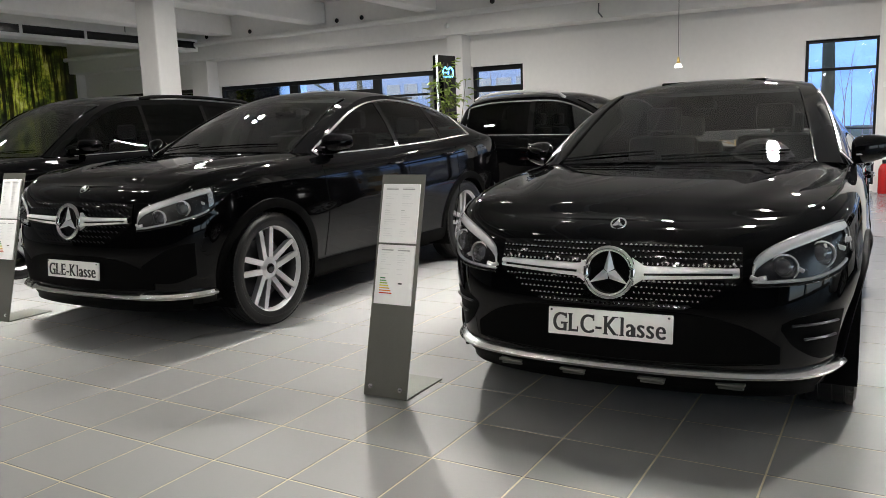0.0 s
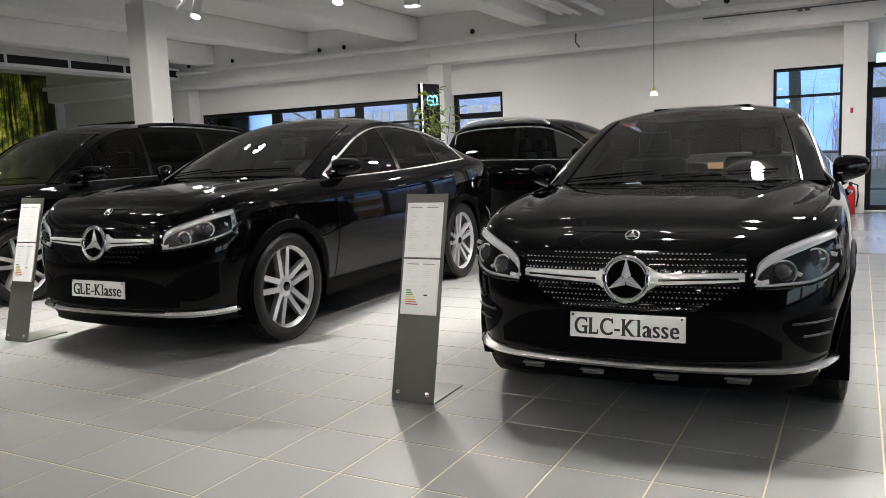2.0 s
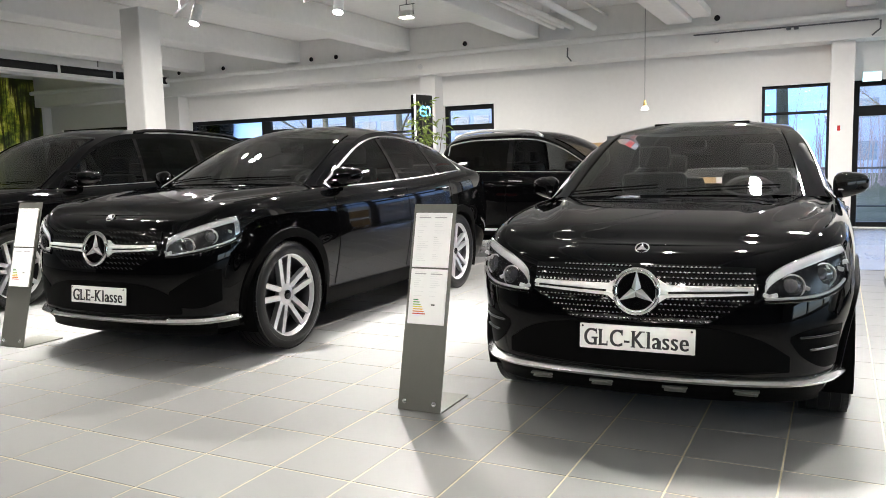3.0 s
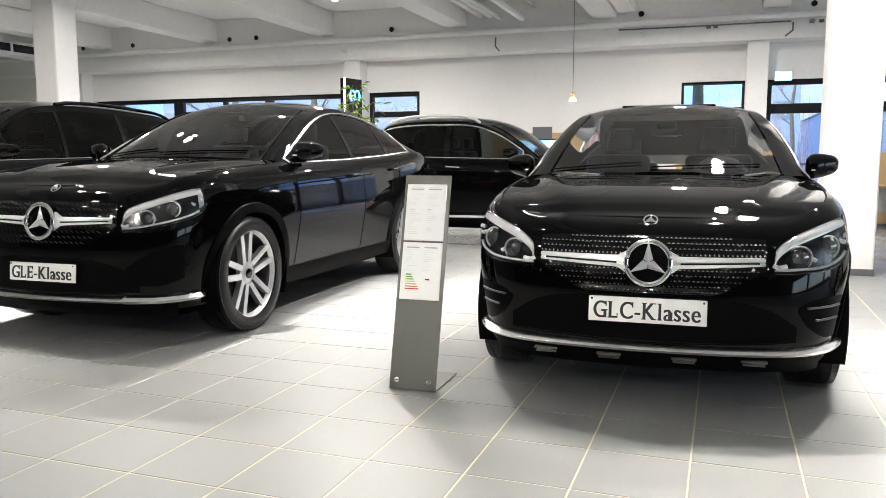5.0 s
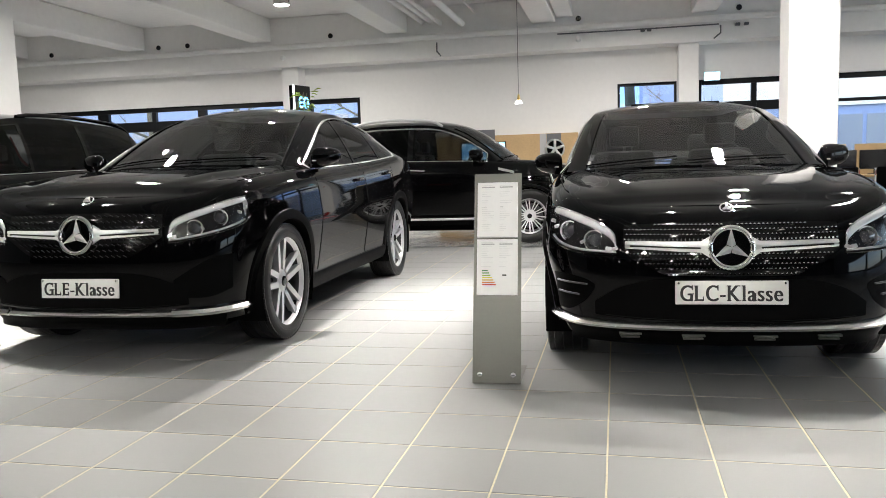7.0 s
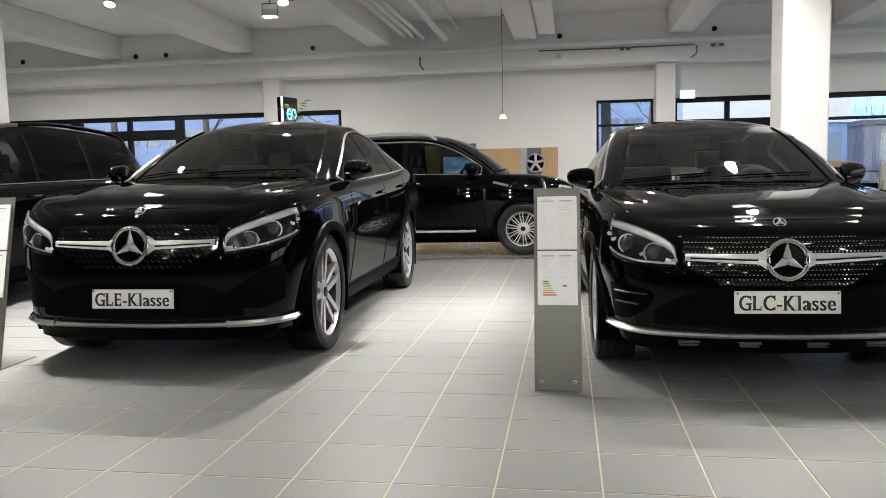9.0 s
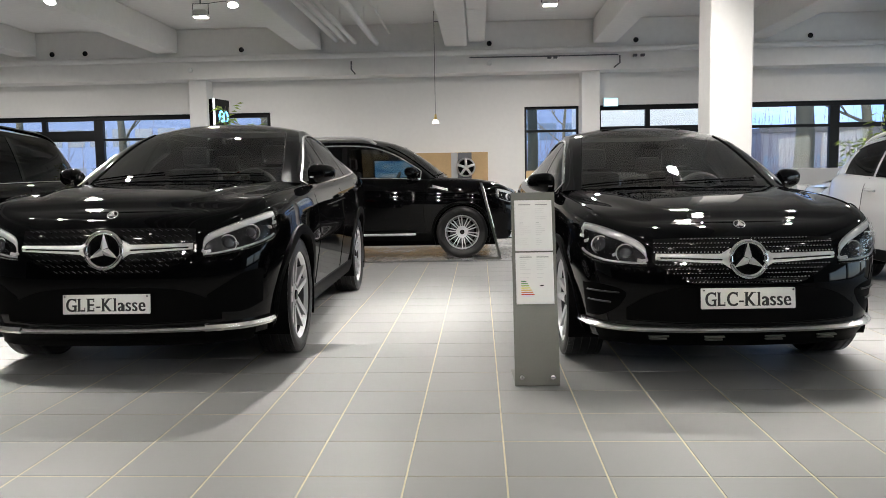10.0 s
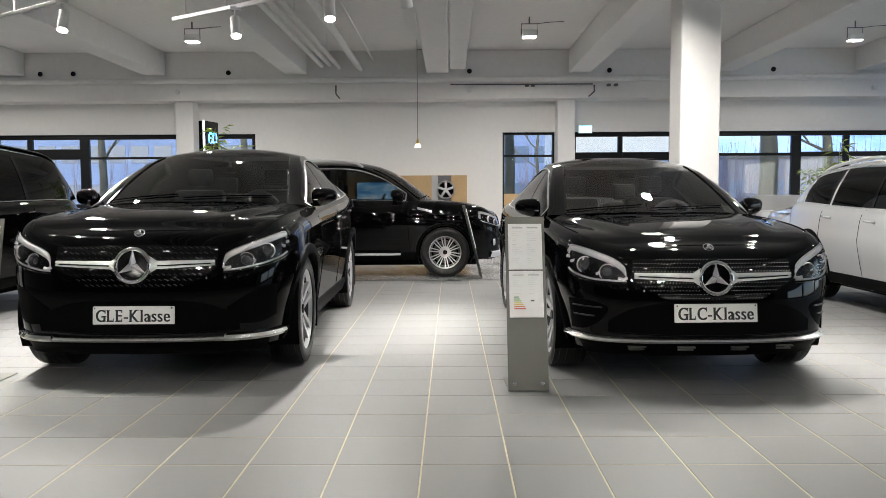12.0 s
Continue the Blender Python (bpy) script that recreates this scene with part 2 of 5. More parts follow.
M_MURAL = mural_mat()
M_GRASS = pattern_mat("winter_grass", (.05, .06, .03), (.09, .10, .05), (.16, .15, .11), .5, (1, 1, 1), rough=.9)
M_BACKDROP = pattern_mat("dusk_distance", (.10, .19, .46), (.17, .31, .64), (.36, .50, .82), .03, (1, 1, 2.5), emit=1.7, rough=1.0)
M_TV = pattern_mat("screen_picture", (.02, .16, .5), (.25, .55, .85), (.85, .92, 1.0), 1.2, (1.5, 1, 5), emit=1.8, rough=.3)
# blue dusk cast is mixed into the far facade, brick, glass and twig colours
M_FACADE = mat("far_facade_blue_cast", (.30, .41, .70), .8, noise_scale=.3, noise_amount=.1)
M_BRICKFAR = mat("far_brick_blue_cast", (.27, .28, .34), .9, noise_scale=.6, noise_amount=.2)
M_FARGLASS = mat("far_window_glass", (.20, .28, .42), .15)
M_WHITEFAC = mat("white_cladding", (.88, .89, .90), .5, noise_scale=.5, noise_amount=.03)
M_TWIG = mat("twigs_blue_cast", (.30, .27, .33), .9, noise_scale=.6, noise_amount=.3)
M_ENERGY = [mat("energy_print", c, 0.6) for c in ((.05, .22, .08), (.12, .38, .08), (.35, .5, .06), (.8, .7, .05), (.8, .5, .04), (.75, .25, .03), (.6, .06, .03))]
M_BRASS = mat("brass", (.6, .42, .15), .3, metal=1.0)
M_LAMPSHADE = mat("lamp_shade_glow", (.9, .88, .8), .4, emit=2.5, emit_colour=(1, .95, .85))
M_REDGLOSS = mat("red_enamel", (.5, .02, .02), .25)
M_LENSDOME = mat("projector_glass", (0.07, 0.072, 0.08), 0.06, metal=.4, coat=1.0, spec=1.0)
M_WHITECAR = mat("white_car_paint", (0.75, 0.75, 0.74), 0.25, coat=1.0, noise_scale=200, noise_amount=.01)
M_SEAM = mat("panel_gap", (0.003, 0.003, 0.003), 0.7, spec=.04)
M_DASHLIGHT = mat("grey_leather", (0.14, 0.14, 0.14), 0.5, bump=.05, bump_scale=200)
M_FAINT = mat("pale_grey_print", (.76, .76, .76), .7)
M_HOUSING = mat("dark_chrome_housing", (0.012, 0.012, 0.013), 0.15, spec=.3)
M_BAND = mat("frosted_light_guide", (0.72, 0.73, 0.74), 0.25, metal=0.3, coat=1.0)
M_SLAT = mat("grey_satin_plastic", (0.02, 0.02, 0.021), 0.3, spec=.5)
M_LIP = mat("polished_aluminium", (0.92, 0.92, 0.92), 0.2, metal=1.0)

# ---- mesh helpers ----
def part(name, bm, material, parent=None, label="", smooth=True):
    me = bpy.data.meshes.new(name)
    bm.to_mesh(me)
    bm.free()
    for m in (material if isinstance(material, (list, tuple)) else [material]):
        me.materials.append(m)
    if smooth:
        for p in me.polygons:
            p.use_smooth = True
        me.set_sharp_from_angle(angle=radians(38))
    ob = new(name, me)
    if parent is not None:
        ob.parent = parent
    if label:
        tagged(ob, label)
    return ob


def add_box(bm, x0, y0, z0, x1, y1, z1, bevel=0.0, m=None, mi=0):
    r = bmesh.ops.create_cube(bm, size=1)
    vs = r["verts"]
    for v in vs:
        v.co = Vector((x0 + (v.co.x + .5) * (x1 - x0), y0 + (v.co.y + .5) * (y1 - y0), z0 + (v.co.z + .5) * (z1 - z0)))
    fs = {f for v in vs for f in v.link_faces}
    for f in fs:
        f.material_index = mi
    if bevel:
        es = {e for v in vs for e in v.link_edges}
        g = bmesh.ops.bevel(bm, geom=list(es), offset=bevel, segments=2, profile=0.5, affect='EDGES')
        vs = list({v for f in g["faces"] for v in f.verts} | {v for v in vs if v.is_valid})
        for f in g["faces"]:
            f.material_index = mi
    if m is not None:
        bmesh.ops.transform(bm, matrix=m, verts=vs)
    return vs


def box(x0, y0, z0, x1, y1, z1, bevel=0.0, m=None):
    bm = bmesh.new()
    add_box(bm, x0, y0, z0, x1, y1, z1, bevel, m)
    return bm


def add_tube(bm, pts, r, sides=8, closed=False, squash=1.0):
    """A round bar along pts."""
    pts = [Vector(p) for p in pts]
    n = len(pts)
    rings = []
    for i, p in enumerate(pts):
        if closed:
            d = pts[(i + 1) % n] - pts[i - 1]
        else:
            d = pts[min(i + 1, n - 1)] - pts[max(i - 1, 0)]
        d.normalize()
        up = Vector((0, 0, 1)) if abs(d.z) < 0.95 else Vector((0, 1, 0))
        a = d.cross(up).normalized()
        b = a.cross(d)
        rr = r[i] if isinstance(r, (list, tuple)) else r
        rings.append([bm.verts.new(p + (a * math.cos(2 * math.pi * k / sides) + b * squash * math.sin(2 * math.pi * k / sides)) * rr) for k in range(sides)])
    for i in range(n if closed else n - 1):
        A, B = rings[i], rings[(i + 1) % n]
        for k in range(sides):
            bm.faces.new((A[k], A[(k + 1) % sides], B[(k + 1) % sides], B[k]))
    if not closed:
        bm.faces.new(rings[0][::-1])
        bm.faces.new(rings[-1])


def tube(pts, r, sides=8, closed=False, squash=1.0):
    bm = bmesh.new()
    add_tube(bm, pts, r, sides, closed, squash)
    bmesh.ops.recalc_face_normals(bm, faces=bm.faces[:])
    return bm


def lathe(profile, seg=32, axis='x', close=False):
    """Turn (radius, along) pairs about an axis."""
    bm = bmesh.new()
    rings = []
    for r, a in profile:
        ring = []
        for k in range(seg):
            t = 2 * math.pi * k / seg
            c, s = r * math.cos(t), r * math.sin(t)
            ring.append(bm.verts.new({'x': (a, c, s), 'y': (c, a, s), 'z': (c, s, a)}[axis]))
        rings.append(ring)
    for A, B in zip(rings, rings[1:]):
        for k in range(seg):
            bm.faces.new((A[k], A[(k + 1) % seg], B[(k + 1) % seg], B[k]))
    if close:
        bm.faces.new(rings[0][::-1])
        bm.faces.new(rings[-1])
    bmesh.ops.recalc_face_normals(bm, faces=bm.faces[:])
    return bm


def grid_mesh(P, keep=None):
    """A bmesh from a 2-D array of points; keep(i, j) picks the faces."""
    bm = bmesh.new()
    V = [[bm.verts.new(p) for p in row] for row in P]
    for i in range(len(P) - 1):
        for j in range(len(P[0]) - 1):
            if keep is None or keep(i, j):
                bm.faces.new((V[i][j], V[i][j + 1], V[i + 1][j + 1], V[i + 1][j]))
    loose = [v for v in bm.verts if not v.link_faces]
    bmesh.ops.delete(bm, geom=loose, context='VERTS')
    return bm


def structure(name, bm, material, label, smooth=False):
    return tagged(part(name, bm, material, None, smooth=smooth), label, kind="structure")


def thing(name, x, y, z, rz, label, category, group=""):
    ob = new(name)
    ob.matrix_basis = pose(x, y, z, 0, 0, rz)
    return tagged(ob, label, category, group)


# ---- the hall ----
XL, XR, YF, YB = -19.0, 14.0, -13.0, 12.24
ZC = 4.28

TILE_END = 6.45
structure("floor", box(XL - .3, YF - .3, -0.2, XR + .3, TILE_END, -0.002), M_GROUT, "pale yellowish grout between the floor tiles")
structure("floor_resin", box(XL - .3, TILE_END + .004, -0.2, XR + .3, YB + .3, 0.0), M_RESIN, "smooth light grey floor along the window wall")


def wall_with_holes(name, x0, x1, holes, y, th, z1, label):
    """A wall along x with rectangular openings (x0, x1, z0, z1)."""
    bm = bmesh.new()
    xs = sorted({x0, x1, *[h[0] for h in holes], *[h[1] for h in holes]})
    for a, b in zip(xs, xs[1:]):
        c = (a + b) / 2
        hs = sorted([(h[2], h[3]) for h in holes if h[0] < c < h[1]])
        z = 0.0
        for h0, h1 in hs:
            if h0 > z:
                add_box(bm, a, y, z, b, y + th, h0)
            z = h1
        if z < z1:
            add_box(bm, a, y, z, b, y + th, z1)
    bmesh.ops.remove_doubles(bm, verts=bm.verts[:], dist=0.0005)
    return structure(name, bm, M_WALL, label)


WIN_TOP = 2.61
HOLES = [(-18.6, -14.1, 1.0, WIN_TOP), (-13.45, -6.23, 1.0, WIN_TOP), (-5.84, -4.62, 1.0, WIN_TOP), (0.78, 1.92, 0.1, WIN_TOP), (2.3, 13.2, 0.02, WIN_TOP)]
wall_with_holes("wall_north", XL, XR, HOLES, YB, 0.3, ZC, "white painted wall with dark-framed window bands")
# south wall is never in view; its dark colour keeps the car fronts black
structure("wall_south", box(XL, YF - .3, 0, XR, YF, ZC), M_DARKWALL, "plain unseen wall behind the camera, made dark for the cars' reflections")
structure("wall_west", box(XL - .3, YF, 0, XL, YB + .3, ZC), M_WALL, "white painted side wall")
bm = bmesh.new()
add_box(bm, XR, YF, 0, XR + .3, YB + .3, .5)
add_box(bm, XR, YF, 2.7, XR + .3, YB + .3, ZC)
for y0, y1 in ((YF, -9.5), (-5.2, -4.8), (-.2, .2), (4.8, 5.2), (9.6, YB + .3)):
    add_box(bm, XR, y0, .5, XR + .3, y1, 2.7)
structure("wall_east", bm, M_WALL, "white painted side wall with window openings")

# ceiling slab with its downstand beams in one piece
bm = bmesh.new()
add_box(bm, XL - .3, YF - .3, ZC, XR + .3, YB + .3, ZC + .25)
for k in range(-5, 5):
    bx = -0.62 + 2.98 * k
    add_box(bm, bx - .23, YF, 3.80, bx + .23, 11.7, ZC - .002, 0.02)
add_box(bm, XL, 11.7, 3.27, XR, YB - .002, ZC - .003, 0.01)
structure("ceiling", bm, M_CEIL, "white painted concrete ceiling with deep beams")


def mullions(name, x0, x1, z0, z1, xs, zs, y=YB + .08, w=.045):
    """A window: frame bars, and a pane in every field. zs: transoms as (x from, x to, z)."""
    root = tagged(new(name), "dark anthracite framed window with clear panes", kind="structure")
    for a, b, c, d in ((x0, x0 + 2 * w, z0, z1), (x1 - 2 * w, x1, z0, z1), (x0 + 2 * w, x1 - 2 * w, z1 - 2.2 * w, z1), (x0 + 2 * w, x1 - 2 * w, z0, z0 + 2 * w)):
        part("window_frame", box(a, y, c, b, y + .1, d, .006), M_FRAME, root, smooth=False)
    for xm, hw in xs:
        part("mullion", box(xm - hw, y - .004, z0 + 2 * w, xm + hw, y + .096, z1 - 2.2 * w, .006), M_FRAME, root, smooth=False)
    for a, b, zm, hw in zs:
        part("transom", box(a, y + .004, zm - hw, b, y + .09, zm + hw, .006), M_FRAME, root, smooth=False)
    g = part("pane", box(x0 + w, y + .045, z0 + w, x1 - w, y + .055, z1 - w), M_PANE, root, smooth=False)
    g.visible_shadow = False
    return root


mullions("window_1", -18.6, -14.1, 1.0, WIN_TOP, [(-16.5, .05)], [(-18.5, -14.2, 2.12, .025)])
mullions("window_2", -13.45, -6.23, 1.0, WIN_TOP, [(-10.95, .14), (-9.63, .05), (-8.42, .1)], [(-13.4, -6.3, 2.1, .025), (-10.9, -8.4, 2.2, .10)])
mullions("window_3", -5.84, -4.62, 1.0, WIN_TOP, [], [(-5.8, -4.66, 2.13, .06)])
mullions("window_4", 0.78, 1.92, 0.1, WIN_TOP, [], [(0.82, 1.9, 2.1, .025)], w=.024)
mullions("window_5", 2.3, 13.2, 0.02, WIN_TOP, [(3.36, .05), (4.5, .06), (7.2, .1), (8.29, .06), (10.3, .06)],
         [(2.3, 4.5, 2.08, .09), (4.5, 7.2, 2.11, .03), (7.2, 13.2, 2.11, .05)])


def pilaster(name, x0, x1):
    structure(name, box(x0, 11.86, 0, x1, YB - .002, 3.27, .01), M_WALL, "white painted wall pilaster")


pilaster("pilaster_1", 1.925, 2.295)
pilaster("pilaster_2", -6.225, -5.845)
pilaster("pilaster_3", -14.05, -13.46)


def column(x, y, s):
    c = thing("column", x, y, 0, 0, "square white painted concrete column", "column", "columns of the hall")
    part("shaft", box(-s, -s, 0, s, s, 3.79, .02), M_WALL, c, smooth=False)
    part("base_strip", box(-s - .006, -s - .006, 0, s + .006, s + .006, .07, .003), M_GREYPANEL, c, smooth=False)


column(2.79, 5.33, 0.25)
column(-7.55, 5.33, 0.205)


# ---- ceiling fittings ----
def floodlight(x, y):
    f = thing("floodlight", x, y, 3.96, 0, "white box floodlight hanging on a bracket", "ceiling lamp", "ceiling floodlights")
    part("housing", box(-.12, -.09, -.02, .12, .09, .09, .012), M_WHITEMETAL, f, smooth=False)
    part("lens", box(-.105, -.075, -.032, .105, .075, -.018, .004), M_LAMPGLOW, f, "glowing lens", smooth=False)
    part("bracket", tube([(-.135, 0, .02), (-.135, 0, .2), (.135, 0, .2), (.135, 0, .02)], .009, 6), M_GREYPANEL, f)
    part("hanger", tube([(0, 0, .2), (0, 0, .319)], .012, 6), M_GREYPANEL, f)
    c = part("cable", tube([(.13, 0, .2), (.35, .02, .23), (.6, .02, .24)], .006, 5), M_GREYPANEL, f)


def spotlight(x, y, rz):
    s = thing("spotlight", x, y, 3.0, rz, "white cylindrical track spotlight, switched on", "spotlight", "track spotlights")
    m = Matrix.Rotation(radians(24), 4, 'X')
    bm = lathe([(.0005, .12), (.05, .12), (.055, .10), (.055, -.10), (.05, -.105)], 24, 'z')
    bmesh.ops.transform(bm, matrix=m, verts=bm.verts[:])
    part("can", bm, M_WHITEMETAL, s)
    bm = lathe([(.0005, -.098), (.05, -.098), (.05, -.092)], 24, 'z')
    bmesh.ops.transform(bm, matrix=m, verts=bm.verts[:])
    part("lens", bm, M_LAMPGLOW, s, "glowing lens")
    part("stem", tube([(0, 0, .1), (0, .02, .2)], .014, 6), M_WHITEMETAL, s)
    part("adapter", box(-.06, .0, .18, .06, .04, .22, .006), M_WHITEMETAL, s, smooth=False)


for fx, fy, fp in FLOODS:
    floodlight(fx, fy)
for (fx, fy), fp, (tx, ty) in SPOTS:
    spotlight(fx, fy, math.degrees(math.atan2(ty - fy, tx - fx)) - 90)
for (fx, fy), fp, aim in FRONT_SPOTS:
    spotlight(fx, fy, 180 + math.degrees(math.atan2(aim[1] - fy, aim[0] - fx)) + 90)
for k, (fx, fy) in enumerate(GLOW_SPOTS):
    spotlight(fx, fy, 0)


def track(a, b):
    t = thing("light_track", 0, 0, 0, 0, "white surface-mounted lighting track", "light track", "lighting tracks")
    d = Vector((b[0] - a[0], b[1] - a[1], 0))
    ln = d.length
    rz = math.degrees(math.atan2(d.y, d.x))
    t.matrix_basis = pose(a[0], a[1], 3.22, 0, 0, rz)
    part("rail", box(0, -.02, -.02, ln, .02, .02, .004), M_WHITEMETAL, t, smooth=False)
    for u in (.12, .5, .88):
        part("suspension", tube([(ln * u, 0, .02), (ln * u, 0, ZC - 3.22 - .001)], .006, 5), M_WHITEMETAL, t)


track((-3.45, 4.0), (-2.0, 3.03))
track((-5.3, 3.82), (-3.2, 2.42))
track((-1.9, 2.95), (1.2, .85))
track((.9, .9), (3.2, 2.05))
track((-4.6, 1.07), (-3.3, .2))
track((-1.6, -.07), (.8, -1.69))
track((-6.5, -3.16), (5.2, -3.16))
track((-7.2, -6.5), (7.0, -6.5))
track((-6.4, -9.6), (5.4, -9.6))

louvre = thing("ceiling_louvre", -13.75, 0, 0, 0, "white ceiling duct with a dark louvred side", "air duct")
part("casing", box(-.3, YF + .05, 3.50, .2, 11.69, 3.80, .01), M_CEIL, louvre, smooth=False)
part("dark_slot", box(.201, YF + .2, 3.57, .215, 11.6, 3.74), M_SCREENOFF, louvre, smooth=False)
for k in range(16):
    part("slot_rib", box(.202, YF + .4 + k * 1.5, 3.57, .235, YF + .46 + k * 1.5, 3.74), M_CEIL, louvre, smooth=False)
for k in range(8):
    part("hanger", tube([(-.05, YF + 1 + k * 3.1, 3.8), (-.05, YF + 1 + k * 3.1, ZC - .001)], .012, 6), M_GREYPANEL, louvre)

pipe = thing("ceiling_pipe", 0, 0, 0, 0, "white painted heating pipe along the beam", "pipe")
part("run", tube([(XL + .02, 11.60, 3.66), (-9, 11.60, 3.66), (0, 11.60, 3.66), (XR - .02, 11.60, 3.66)], .058, 12), M_CEIL, pipe)
for x in range(-18, 14, 3):
    part("clamp", tube([(x, 11.60, 3.66), (x, 11.69, 3.66)], .018, 6), M_CEIL, pipe)
for x0, n in ((-3.05, 0), (-2.88, 0)):
    q = thing("ceiling_pipe", 0, 0, 0, 0, "white painted pipe running below the ceiling", "pipe")
    part("run", tube([(x0, YF + .05, 3.98), (x0, 0, 3.98), (x0, 11.69, 3.98)], .05, 10), M_CEIL, q)
    for y in range(-9, 12, 2):
        part("hanger", tube([(x0, y, 3.98), (x0, y, ZC - .001)], .008, 5), M_CEIL, q)
for x0, r0, z0 in ((-2.68, .042, 3.93), (-2.24, .062, 3.90), (-1.98, .022, 4.1)):
    q = thing("ceiling_pipe", 0, 0, 0, 0, "white painted conduit below the ceiling", "pipe")
    part("run", tube([(x0, YF + .05, z0), (x0, 0, z0), (x0, 11.69, z0)], r0, 10), M_CEIL, q)
    for y in range(-8, 12, 3):
        part("hanger", tube([(x0, y, z0), (x0, y, ZC - .001)], .007, 5), M_CEIL, q)
duct = thing("cable_duct", -.20, 0, 0, 0, "white cable trunking beside the ceiling beam", "cable duct")
for k in range(8):
    part("duct_segment", box(-.16, YF + .1 + k * 3.06, 3.86, .16, YF + .1 + k * 3.06 + 3.04, 4.0, .008), M_CEIL, duct, smooth=False)
for y in range(-11, 12, 3):
    part("hanger", tube([(0, y, 4.0), (0, y, ZC - .001)], .008, 5), M_GREYPANEL, duct)
for x0, z0, z1, dx in ((-2.75, 3.55, 3.33, .08), (2.65, 3.53, 3.34, -.12)):
    q = thing("bent_conduit", 0, 0, 0, 0, "thin grey conduit bent below the beam", "conduit")
    part("run", tube([(x0, 11.62, z0), (x0, 11.60, z1 + .05), (x0 + dx, 11.60, z1 - .05)], .016, 6), M_GREYPANEL, q)
q = thing("sprinkler_pipe", 0, 0, 0, 0, "thin dark pipe below the wall beam", "pipe")
part("run", tube([(-.35, 11.62, 3.56), (1.2, 11.62, 3.55), (2.62, 11.62, 3.55)], .014, 6), M_GREYPANEL, q)
for x in (1.25, 1.37, 2.95, 3.1):
    part("camera_head", box(x - .04, 11.56, 3.50, x + .04, 11.66, 3.55, .012), M_GREYPANEL, q, smooth=False)
for x in (-14.2, -13.2, -11.7, -8.3, -9.0, -5.02, 0.05, 2.98, 6.4):
    d = thing("cable_hole", x, 11.695, 3.84, 0, "round dark cable opening in the beam", "opening", "openings in the beam")
    part("sleeve", lathe([(.05, .004), (.052, -.012), (.040, -.014), (.038, .002), (.0005, .002)], 18, 'y'), M_SCREENOFF, d)
for x in (-6.1, .05, 8.5):
    d = thing("smoke_detector", x, 11.66, 3.45, 0, "small white round detector on the beam", "detector", "detectors on the beam")
    part("body", lathe([(.05, .04), (.055, .0), (.04, -.03), (.0005, -.035)], 18, 'y'), M_WHITEMETAL, d)

pend = thing("pendant_lamp", -1.0, 10.56, 2.22, 0, "small brass and white pendant lamp on a long cord", "pendant lamp")
part("cord", tube([(0, 0, .1), (0, 0, ZC - 2.22 - .001)], .006, 5), M_GREYPANEL, pend)
part("holder", lathe([(.018, .14), (.022, .10), (.03, .06), (.034, .03)], 16, 'z'), M_BRASS, pend, "brass lamp holder")
part("shade", lathe([(.03, .04), (.05, .02), (.068, -.03), (.066, -.03), (.048, .018)], 20, 'z'), M_LAMPSHADE, pend, "white glowing shade")
part("ceiling_arm", tube([(0, 0, 1.86), (.22, 0, 1.86)], .01, 5), M_GREYPANEL, pend)


# ---- information stands ----
def info_stand(x, y, rz):
    s = thing("info_stand", x, y, 0, rz, "leaning grey metal stand holding two price sheets", "sign stand", "price stands beside the cars")
    lean = math.atan2(.262, 1.06)
    tilt = Matrix.Translation((.128, 0, .004)) @ Matrix.Rotation(-lean, 4, 'X')
    pn = part("panel", box(-.128, 0, 0, .128, .006, 1.122, .002), M_STAND, s, "brushed grey metal panel", smooth=False)
    pn.matrix_local = tilt
    part("foot", box(0, .004, 0, .256, .36, .008, .002), M_STAND, s, smooth=False)
    for bx in (-.088, .088):
        b = lathe([(.013, .0), (.013, -.006), (.009, -.009), (.0005, -.009)], 14, 'y')
        bmesh.ops.translate(b, vec=(bx, 0, .045), verts=b.verts[:])
        part("bolt", b, M_CHROME, pn)
    for k, z0 in enumerate((.772, .462)):
        sheet = part("price_sheet", box(-.109, -.012, z0, .109, -.001, z0 + .300, .002), M_PAPER, pn, "white printed sheet in a clear holder", smooth=False)
        rng = random.Random(5 + k)
        bm = bmesh.new()
        bd = bmesh.new()
        for r in range(22):
            z = z0 + .282 - r * .0118
            if k == 1 and r > 11:
                continue
            if rng.random() < .18:
                continue
            for c0 in (-.085, .012):
                w = rng.uniform(.02, .07)
                add_box(bd if r in (1, 10) else bm, c0, -.0134, z, c0 + (w if r != 1 else .07), -.0126, z + (.0022 if r != 1 else .006))
        tagged(part("print_line", bm, M_FAINT, sheet, "grey printed text bars", smooth=False), kind="stuff")
        tagged(part("heading_bar", bd, M_INK, sheet, smooth=False), kind="stuff")
        if k == 1:
            for r, col in enumerate(M_ENERGY):
                z = z0 + .128 - r * .0125
                part("energy_bar", box(-.080, -.0138, z, -.080 + .03 + .0075 * r, -.0126, z + .0058), col, sheet, smooth=False)
            part("class_mark", box(.028, -.0138, z0 + .103, .05, -.0126, z0 + .110), M_INKDARK, sheet, smooth=False)
    return s


stand = info_stand(0.0, 0.0, 1.2)
copy_thing(stand, pose(-3.645, .172, 0, 0, 0, 3))
copy_thing(stand, pose(.12, 6.70, 0, 0, 0, 97))


